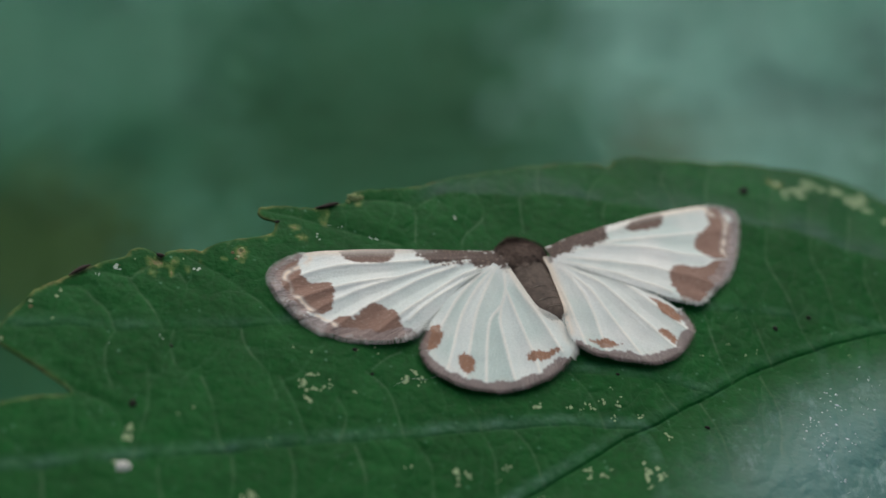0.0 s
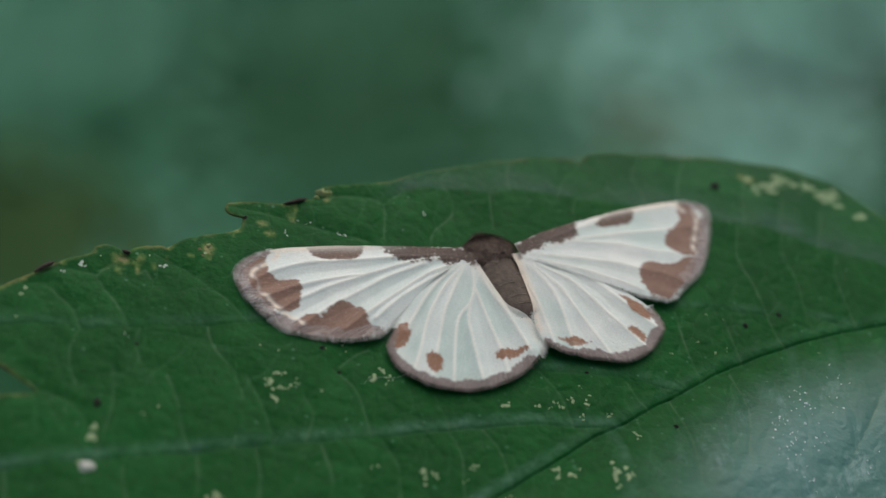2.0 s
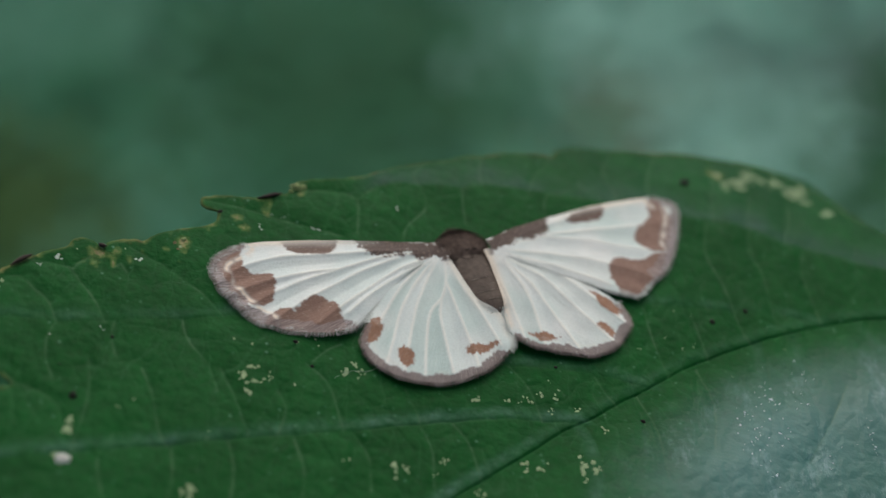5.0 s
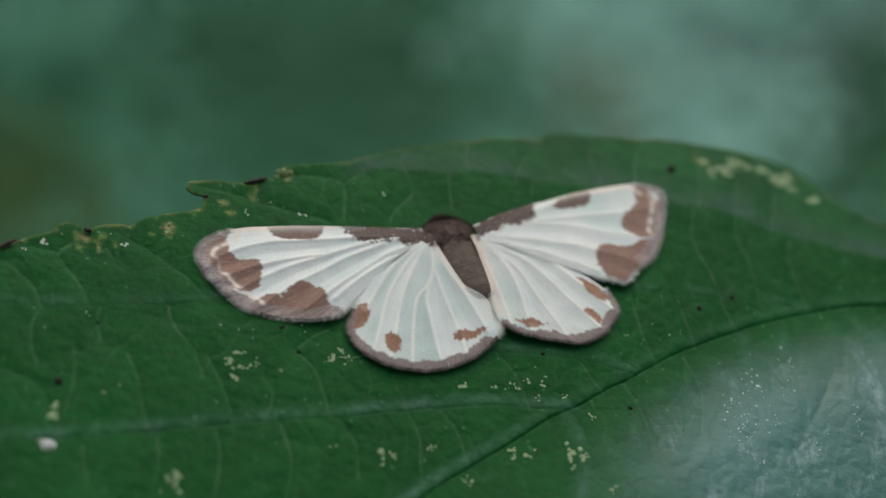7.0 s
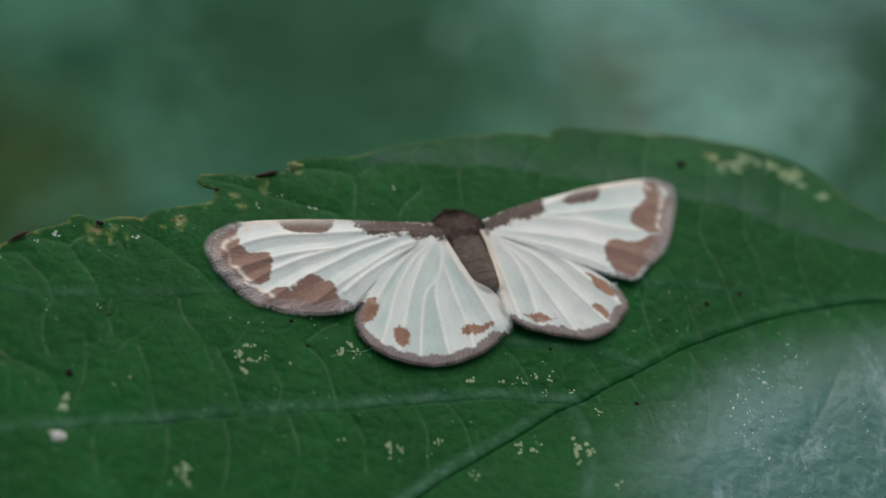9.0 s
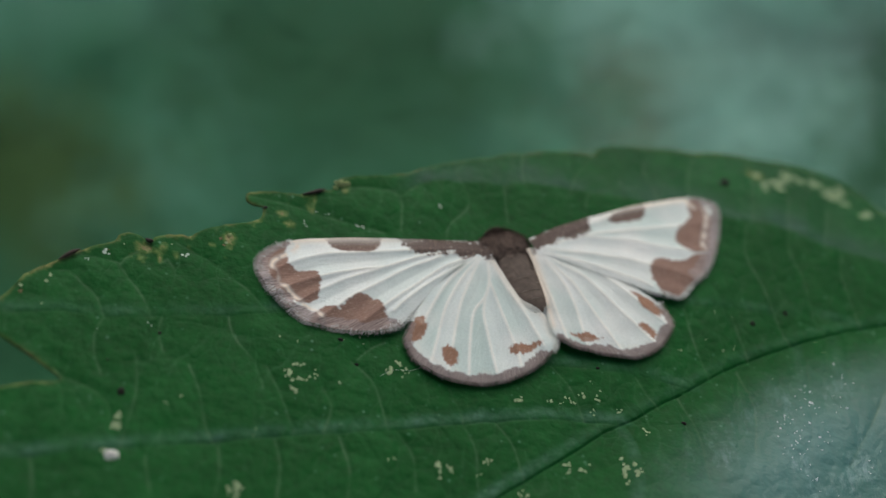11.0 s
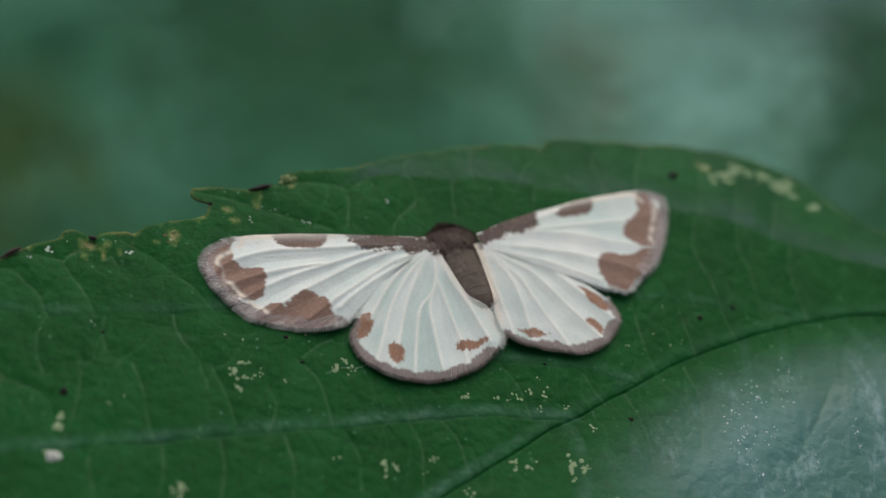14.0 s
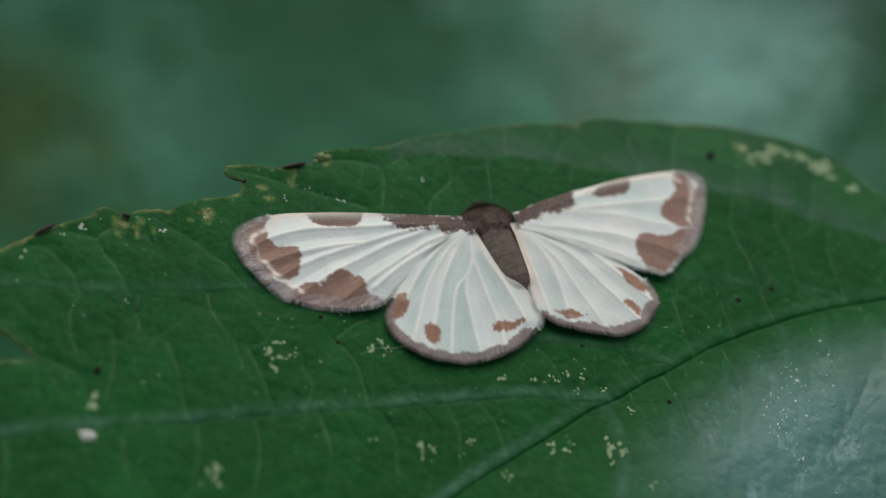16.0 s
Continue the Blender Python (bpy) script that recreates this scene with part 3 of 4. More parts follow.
# pale scars on the blade
SCARS_NEAR = [(-18.95, -17.02, 0.26), (-19.13, -15.27, 0.26), (-18.93, -15.45, 0.2), (-13.49, -17.92, 0.26), (-12.98, -17.74, 0.20), (-13.16, -18.44, 0.23), (-16.94, -13.66, 0.12), (-16.18, -13.09, 0.11), (-11.32, -10.70, 0.2), (-10.95, -10.22, 0.18), (-10.10, -10.74, 0.18), (-11.11, -11.62, 0.2), (-10.64, -11.11, 0.17), (-8.85, -11.08, 0.11), (-6.31, -9.65, 0.2), (-5.48, -9.67, 0.15), (-5.93, -9.27, 0.15), (-11.05, -8.83, 0.13), (-11.9, -8.6, 0.09), (-8.87, -8.39, 0.1), (-7.77, -8.24, 0.12), (-1.41, -14.11, 0.15), (0.09, -10.24, 0.16), (1.72, -9.93, 0.15), (2.44, -10.01, 0.12), (2.79, -9.66, 0.14), (3.47, -9.25, 0.14)]
SCARS_FAR = [(4.35, -9.22, 0.15), (4.02, -10.06, 0.16), (5.33, -9.96, 0.14), (4.00, -8.43, 0.10), (6.72, -10.88, 0.16), (5.50, -13.49, 0.23), (6.19, -13.53, 0.25), (5.6, -14.1, 0.2), (3.42, -13.85, 0.22), (2.7, -13.8, 0.2), (0.21, -15.84, 0.17), (-1.81, -14.89, 0.12), (-3.83, -15.16, 0.23), (-3.28, -14.99, 0.17), (-6.37, -15.05, 0.12), (-12.57, -14.61, 0.1), (7.47, -15.63, 0.17), (11.34, -4.80, 0.11), (10.54, -4.16, 0.07), (11.91, -4.38, 0.09), (8.84, -5.33, 0.08), (11.14, -2.16, 0.06), (12.10, -2.16, 0.06), (16.69, -3.15, 0.07), (17.17, -3.70, 0.08), (13.94, -6.32, 0.09)]
# whitish flakes along the rim and above the moth
SCARS_WHITE = [(-20.74, -5.06, 0.17), (-21.66, -5.78, 0.10), (-16.96, -4.59, 0.15), (-11.20, -0.98, 0.16), (-8.50, -0.42, 0.13), (-8.22, -0.45, 0.15), (-9.95, 0.03, 0.07), (-10.6, 0.1, 0.06), (-10.2, -0.05, 0.05), (-4.02, 1.96, 0.13), (-20.5, -9.9, 0.08), (-18.2, -9.15, 0.09)]
SCARS_EDGE = [(15.65, 9.25), (16.1, 9.4), (16.60, 9.58), (17.1, 10.1), (17.51, 10.52), (18.52, 10.14), (19.42, 10.08), (20.05, 9.70), (20.45, 9.14), (19.9, 9.3), (21.84, 8.26)]


def build_fibre():
    """A stray plant hair lying on the blade beside the moth."""
    run = spline([(-6.9, -10.2), (-6.2, -9.7), (-5.2, -9.5), (-4.4, -8.9)], 0.2)
    pts = [(x, y, float(surface([(x, y)])[0][0]) + 0.05) for x, y in run]
    ob = tagged(new("plant_fibre", tube("plant_fibre", pts, [0.004, 0.006, 0.006, 0.003], M_FRINGE_WHITE, 6)), "thin pale plant fibre lying on the leaf", "fibre")
    ob.matrix_world = ON_LEAF


build_fibre()


def scab(name, material, seed, height):
    """A low irregular crust, one unit across."""
    r = np.random.default_rng(seed)
    n = 14
    verts, faces = [(0, 0, height)], []
    lump = 0.75 + 0.35 * r.random(n)
    for ring, (k, z) in enumerate(((0.55, height * 0.85), (1.0, -0.05))):
        for i in range(n):
            g = 2 * math.pi * i / n
            verts.append((k * lump[i] * math.cos(g), k * lump[i] * math.sin(g), z * (0.7 + 0.5 * r.random()) if not ring else z))
    for i in range(n):
        j = (i + 1) % n
        faces += [(0, 1 + i, 1 + j), (1 + i, 1 + n + i, 1 + n + j, 1 + j)]
    return mesh_of(name, verts, faces, material)


def lay(ob, u, v, size, turn, stretch=1.0, lift=0.0):
    h = surface([(u, v)])
    ob.matrix_local = Matrix.Translation((u * MM, v * MM, (float(h[0][0]) + lift) * MM)) @ pose(0, 0, 0, 0, 0, turn) @ Matrix.Diagonal((size * MM, size * MM * stretch, size * MM, 1))


crusts = [scab("fleck", M_FLECK, 20 + k, 0.10) for k in range(5)]
for u, v, size in SCARS_NEAR + SCARS_FAR:
    n_bits = 5 if size > 0.13 else 2
    for k in range(n_bits):
        ob = part("fleck", crusts[int(rng.integers(5))], leaf)
        s = size * (1.0 if n_bits == 1 else rng.uniform(0.32, 0.68))
        lay(ob, u + rng.normal(0, size * 0.8), v + rng.normal(0, size * 1.0), s, rng.uniform(0, 360), rng.uniform(0.45, 1.8))
for u, v in SCARS_EDGE:
    for k in range(6):
        ob = part("fleck", crusts[int(rng.integers(5))], leaf)
        lay(ob, u + rng.normal(0, 0.30), v + rng.normal(0, 0.42), rng.uniform(0.07, 0.26), rng.uniform(0, 360), rng.uniform(0.7, 1.6))
M_FLAKE = plain("whitish_flake", (0.42, 0.52, 0.42), (0.72, 0.78, 0.70), 3000, 0.6, 0.3, 0.00004)
flakes = [scab("flake", M_FLAKE, 70 + k, 0.10) for k in range(3)]
for u, v, size in SCARS_WHITE:
    for k in range(3):
        ob = part("flake", flakes[int(rng.integers(3))], leaf, "small whitish flake")
        lay(ob, u + rng.normal(0, size * 0.7), v + rng.normal(0, size * 0.6), size * rng.uniform(0.4, 0.8), rng.uniform(0, 360), rng.uniform(0.4, 1.2))
# healed swelling and a dried, curled shred on the nibbled rim
M_CALLUS = plain("yellowish_callus", (0.30, 0.38, 0.13), (0.52, 0.56, 0.28), 1800, 0.6, 0.3, 0.00006)
for u, v, size, stretch in ((-9.47, 2.35, 0.34, 0.75), (-9.10, 2.45, 0.22, 0.8), (-9.72, 1.98, 0.16, 0.8), (-14.95, -2.75, 0.20, 0.8)):
    lay(part("callus", scab("callus", M_CALLUS, int(90 + 10 * size), 0.55), leaf, "yellowish swollen callus on the rim"), u, v, size, 20 * u, stretch)
M_SHRED = plain("dried_shred", (0.022, 0.015, 0.014), (0.11, 0.075, 0.06), 1500, 0.7, 0.2, 0.00005)
for line in ([(-11.45, 1.00, 0.03), (-11.0, 1.18, 0.08), (-10.6, 1.36, 0.12), (-10.25, 1.60, 0.08)], [(-19.05, -3.95, 0.05), (-18.85, -4.12, 0.14), (-18.65, -4.05, 0.08)], [(-23.0, -6.2, 0.02), (-22.5, -5.75, 0.12), (-22.1, -5.35, 0.06)]):
    part("rim_shred", tube("rim_shred", line, [0.03, 0.10, 0.12, 0.03], M_SHRED, 7), leaf, "dark dried shred of the nibbled rim")
# browned and bleached spots behind the nibbled rim
M_SPOT = plain("brown_spot", (0.10, 0.07, 0.035), (0.21, 0.17, 0.08), 3000, 0.7, 0.2, 0.00004)
spots = [scab("rim_spot", M_SPOT, 40 + k, 0.08) for k in range(3)]
rim_line = spline(RIM_SEEN, 0.3)
for k in range(14):
    at = rim_line[int(rng.integers(0, int(len(rim_line) * 0.8)))]
    u, v = at + (rng.uniform(-0.2, 0.5), -0.12 - abs(rng.normal(0, 0.75)))
    pale = rng.random() < 0.6
    ob = part("fleck", (crusts if pale else spots)[int(rng.integers(3))], leaf, "" if pale else "small browned spot")
    lay(ob, u, v, rng.uniform(0.04, 0.13), rng.uniform(0, 360), rng.uniform(0.6, 1.5), 0.004)
chalk = tagged(new("bird_dropping", scab("bird_dropping", M_CHALK, 5, 0.35)), "small chalky white dropping dried on the leaf", "dropping")
h0 = surface([(-18.96, -17.02)])
chalk.matrix_world = ON_LEAF @ Matrix.Translation((-18.96 * MM, -17.02 * MM, float(h0[0][0]) * MM)) @ Matrix.Diagonal((0.40 * MM, 0.38 * MM, 0.6 * MM, 1))

FRASS = [(-18.96, -13.43, 0.20), (15.22, -1.40, 0.12), (13.20, -2.59, 0.15), (-8.00, -9.59, 0.09), (4.34, -7.40, 0.09), (-8.91, -8.30, 0.12), (8.73, -10.09, 0.12), (-17.64, -9.61, 0.09), (-19.84, -11.73, 0.06), (-13.32, -0.36, 0.12)]
pellet_mesh = scab("frass_pellet", M_FRASS, 9, 0.8)
for u, v, size in FRASS + [(12.96, 8.49, 0.30), (1.83, 7.84, 0.10)]:
    ob = tagged(new("frass_pellet", pellet_mesh), "tiny black frass pellet lying on the leaf", "frass pellet", "frass on the leaf")
    h0 = surface([(u, v)])
    ob.matrix_world = ON_LEAF @ Matrix.Translation((u * MM, v * MM, float(h0[0][0]) * MM)) @ pose(0, 0, 0, 0, 0, rng.uniform(0, 360)) @ Matrix.Diagonal((size * MM * 1.2, size * MM, size * MM, 1))

# sparkles on the glossy part of the blade, added as small white grains
GLINTS = [(15.77, -6.90), (15.39, -7.49), (14.10, -8.85), (15.33, -9.20), (14.49, -11.37), (14.12, -10.89), (14.57, -9.88), (17.75, -5.56), (16.11, -10.39), (20.91, -10.00), (18.30, -11.01), (15.68, -7.74), (16.80, -14.34), (15.20, -12.76), (13.71, -9.81), (15.71, -10.09), (20.89, -9.15), (17.6, -7.8)]
glint_mesh = scab("glint_grain", M_GLINT, 12, 0.6)
for u, v in GLINTS:
    for k in range(6):
        ob = part("glint_grain", glint_mesh, leaf, "tiny whitish grain in place of a glint")
        lay(ob, u + rng.normal(0, 0.35) * (k > 0), v + rng.normal(0, 0.6) * (k > 0), rng.uniform(0.05, 0.09) if k == 0 else rng.uniform(0.02, 0.045), rng.uniform(0, 360), rng.uniform(0.6, 1.4))


# ---- the moth ----
FORE_L = [(-1.18, -0.86), (-1.92, -0.90), (-2.81, -0.97), (-3.99, -1.09), (-5.74, -1.30), (-8.06, -1.64), (-10.34, -2.06), (-11.74, -2.45), (-12.70, -2.94), (-13.36, -3.54), (-13.64, -4.21), (-13.52, -4.93), (-13.11, -5.76), (-12.55, -6.37), (-11.80, -7.12), (-10.92, -7.69), (-9.94, -7.86), (-8.83, -7.93), (-7.73, -7.82), (-6.49, -7.39), (-5.96, -6.89), (-5.02, -5.47), (-3.92, -3.77), (-2.64, -2.41), (-1.47, -2.06)]
HIND_L = [(-1.92, -1.37), (-3.08, -2.19), (-4.22, -3.29), (-5.14, -5.41), (-5.51, -6.86), (-5.82, -7.94), (-5.59, -8.74), (-5.06, -9.38), (-4.20, -9.84), (-3.13, -10.05), (-2.00, -10.06), (-0.88, -9.76), (0.26, -9.12), (1.07, -8.43), (1.69, -7.60), (1.98, -6.70), (1.79, -5.65), (1.37, -4.87), (0.78, -4.61), (0.20, -4.32), (-0.32, -3.55), (-0.85, -2.69), (-1.25, -1.95)]
FORE_R = [(0.58, -0.17), (1.13, 0.28), (2.10, 1.11), (3.41, 2.05), (4.91, 2.97), (6.79, 4.15), (8.88, 5.22), (10.63, 5.93), (11.64, 5.99), (12.07, 5.53), (12.05, 4.23), (11.77, 2.67), (11.40, 1.31), (10.87, 0.21), (10.02, -0.83), (9.13, -1.82), (8.32, -1.96), (7.04, -1.91), (5.47, -1.64), (3.90, -1.41), (2.03, -1.11), (1.10, -1.13)]
HIND_R = [(0.44, -0.85), (0.85, -1.88), (1.13, -2.80), (1.38, -3.72), (1.54, -4.45), (1.66, -5.30), (1.95, -6.10), (2.47, -6.50), (3.12, -6.78), (4.11, -6.84), (5.32, -6.81), (6.24, -6.74), (7.12, -6.32), (7.90, -5.60), (8.53, -4.50), (8.70, -3.83), (8.42, -3.15), (7.54, -2.44), (6.14, -1.68), (4.74, -0.91), (3.01, -0.30), (1.75, -0.28)]
BLOTS_FORE_L = [[(-9.99, -2.08), (-9.71, -1.96), (-8.92, -1.75), (-8.06, -1.61), (-7.25, -1.47), (-7.26, -2.02), (-7.44, -2.43), (-7.77, -2.75), (-8.43, -2.78), (-9.14, -2.86), (-9.72, -2.69), (-9.94, -2.38)], [(-12.43, -2.65), (-12.12, -2.66), (-12.02, -3.18), (-11.97, -3.77), (-11.77, -4.26), (-11.31, -4.33), (-10.75, -4.28), (-10.35, -4.40), (-10.18, -4.85), (-10.22, -5.40), (-10.18, -5.97), (-10.54, -6.45), (-11.20, -6.56), (-11.72, -6.31), (-12.38, -5.72), (-12.81, -5.00), (-13.06, -4.38), (-13.20, -3.73), (-13.26, -3.37), (-12.94, -3.07), (-12.64, -3.30), (-12.48, -3.12)], [(-10.72, -7.79), (-10.37, -7.20), (-10.07, -6.80), (-9.87, -6.42), (-9.54, -6.43), (-9.14, -6.48), (-8.88, -6.19), (-8.55, -5.74), (-8.20, -5.47), (-7.57, -5.55), (-7.14, -5.70), (-6.86, -6.12), (-6.67, -6.62), (-6.45, -7.10), (-6.40, -7.55), (-7.17, -7.87), (-8.26, -8.11), (-9.36, -8.18), (-10.20, -8.07)]]
BLOTS_FORE_R = [[(5.15, 2.61), (5.58, 3.17), (6.45, 3.96), (7.31, 4.48), (7.52, 4.10), (7.33, 3.43), (6.88, 3.04), (5.86, 2.52), (5.37, 2.50)], [(10.05, 5.85), (10.64, 6.02), (10.93, 5.56), (11.41, 4.94), (11.52, 4.23), (11.34, 3.49), (11.22, 2.60), (10.87, 1.74), (10.22, 1.51), (9.75, 1.75), (9.34, 1.97), (9.11, 2.41), (9.37, 3.17), (9.92, 3.77), (10.18, 4.37), (10.10, 5.01)], [(7.44, -0.22), (7.78, 0.48), (8.12, 0.70), (8.67, 0.61), (9.33, 0.72), (9.86, 1.20), (10.30, 1.66), (10.90, 1.66), (10.75, 0.71), (10.34, -0.14), (9.75, -1.02), (9.09, -1.91), (8.24, -2.25), (7.87, -1.49), (7.58, -0.98)]]
BLOTS_HIND_L = [[(-5.71, -7.41), (-5.51, -6.86), (-5.24, -6.41), (-4.91, -6.29), (-4.66, -6.73), (-4.70, -7.32), (-4.90, -7.79), (-5.32, -7.92), (-5.63, -7.87)], [(-3.90, -8.13), (-3.54, -7.91), (-3.20, -8.02), (-3.01, -8.42), (-3.08, -8.93), (-3.50, -9.13), (-3.82, -8.85)], [(-0.45, -7.45), (-0.05, -7.11), (0.53, -7.02), (0.97, -6.76), (1.36, -6.71), (0.89, -7.26), (0.48, -7.61), (-0.04, -7.75), (-0.36, -7.77)]]
BLOTS_HIND_R = [[(6.27, -2.26), (6.59, -2.24), (7.22, -2.45), (7.83, -2.93), (8.10, -3.12), (7.79, -3.58), (7.32, -3.44), (6.86, -3.19), (6.57, -2.71)], [(6.49, -4.40), (6.81, -4.13), (7.12, -4.24), (7.42, -4.53), (7.63, -4.84), (7.39, -5.15), (7.09, -4.86), (6.79, -4.69)], [(2.77, -5.88), (3.22, -5.71), (3.68, -5.61), (3.98, -5.61), (4.50, -5.78), (4.13, -5.97), (3.67, -6.31), (3.37, -6.27), (3.16, -6.01)]]
BASE_L = [(-6.38, -1.37), (-5.16, -1.16), (-3.99, -1.01), (-1.92, -0.90), (-1.03, -1.38), (-1.32, -1.93), (-2.06, -2.09), (-2.65, -2.18), (-2.94, -2.31), (-3.24, -1.97), (-3.53, -1.79), (-3.82, -2.15), (-4.11, -2.08), (-4.84, -2.35), (-5.27, -2.38), (-5.71, -2.22), (-5.95, -1.92), (-6.25, -1.77)]
BASE_R = [(0.36, -0.64), (0.74, -0.04), (1.45, 0.67), (2.43, 1.47), (3.42, 2.23), (4.09, 2.64), (4.11, 1.92), (4.01, 1.13), (3.35, 0.72), (2.71, 0.45), (2.23, 0.40), (2.12, -0.13), (1.58, -0.41), (1.10, -0.74), (0.85, -0.97), (0.54, -0.90)]


VEINS_FORE_L = [[(-2.07, -1.49), (-5.56, -2.16), (-8.13, -2.73), (-10.37, -3.32), (-11.99, -4.22), (-12.88, -5.36)], [(-1.78, -1.56), (-4.69, -2.33), (-6.94, -3.53), (-8.6, -4.47), (-10.21, -5.6), (-11.64, -6.94)], [(-4.11, -2.32), (-5.8, -3.43), (-7.18, -4.58), (-8.53, -5.7), (-10.08, -7.37)], [(-2.36, -1.92), (-4.09, -3.15), (-5.48, -4.57), (-6.56, -5.69), (-7.88, -7.21)], [(-2.79, -2.49), (-4.35, -3.87), (-5.46, -5.04), (-6.4, -6.27)], [(-6.94, -3.53), (-8.07, -3.86), (-9.73, -4.5), (-11.34, -5.34), (-12.39, -6.18)]]
VEINS_HIND_L = [[(-2.21, -2.01), (-3.21, -3.18), (-4.04, -4.6), (-4.95, -6.87)], [(-2.13, -2.07), (-3.05, -3.71), (-3.78, -5.63), (-4.16, -7.78), (-4.44, -9.35)], [(-2.01, -2.05), (-2.62, -3.82), (-3.06, -5.51), (-3.32, -7.64), (-3.49, -9.43)], [(-1.63, -1.8), (-1.54, -3.44), (-1.73, -4.56), (-2.29, -5.55), (-2.45, -7.15), (-2.48, -9.52)], [(-1.73, -4.56), (-1.79, -5.63), (-1.54, -6.98), (-1.07, -9.1)], [(-1.54, -3.44), (-1.15, -4.45), (-0.69, -5.78), (-0.09, -7.39), (0.21, -8.53)], [(-1.42, -1.88), (-0.72, -3.46), (0.33, -5.04), (1.36, -6.93)]]
VEINS_FORE_R = [[(1.39, -0.35), (3.84, 1.77), (6.87, 3.86), (9.64, 5.29)], [(1.39, -0.47), (3.8, 0.99), (5.77, 1.91), (8.11, 2.87), (10.68, 3.9)], [(3.79, 0.9), (6.38, 1.41), (8.65, 1.48), (10.99, 1.9)], [(1.23, -0.68), (3.74, -0.28), (6.29, -0.04), (8.53, -0.14), (10.11, -0.51)], [(1.07, -0.88), (3.09, -0.95), (5.28, -1.13), (7.47, -1.56)]]
VEINS_HIND_R = [[(0.81, -1.07), (1.38, -2.8), (1.98, -4.31), (2.7, -6.46)], [(0.93, -1.04), (2.21, -2.23), (3.04, -3.88), (3.74, -6.58)], [(1.08, -1.0), (2.91, -2.43), (4.1, -4.17), (5.69, -6.5)], [(1.18, -0.98), (3.54, -1.88), (5.2, -3.34), (7.42, -5.37)], [(1.3, -0.87), (4.34, -1.35), (6.17, -2.51), (8.28, -4.05)]]
# the abdomen, in the leaf's own millimetres: middle, direction, half-length, half-width, height of its middle and half-height
ABDOMEN = ((0.24, -2.70), (0.42, -0.908), 2.42, 1.26, 0.34, 0.56)


def abdomen_width(x):
    """Share of the full width at x from the front (0) to the end (1)."""
    return min(1.0, 0.92 + 0.4 * x) * (1.0 - 0.24 * max(0.0, x - 0.35) / 0.65) * math.sqrt(max(0.0, 1 - max(0.0, (x - 0.80) / 0.20) ** 2)) * math.sqrt(max(0.0, 1 - max(0.0, (0.10 - x) / 0.10) ** 2))


def abdomen_top(p):
    """Height of the abdomen's back over the leaf's plane, and low elsewhere."""
    (cx, cy), (ax, ay), long, wide, mid, up = ABDOMEN
    along = ((p[:, 0] - cx) * ax + (p[:, 1] - cy) * ay) / long
    across = (p[:, 0] - cx) * ay - (p[:, 1] - cy) * ax
    w = np.maximum(np.array([abdomen_width(float(np.clip(0.5 + 0.5 * a, 0, 1))) for a in along]), 1e-3)
    bow = np.sqrt(np.clip(1 - (across / (wide * w)) ** 2, 0, 1))
    return np.where(np.abs(along) < 1, mid * smooth01(1.3 * wide * w - np.abs(across), 0.0, 0.3 * wide) + up * w * bow, 0.0)


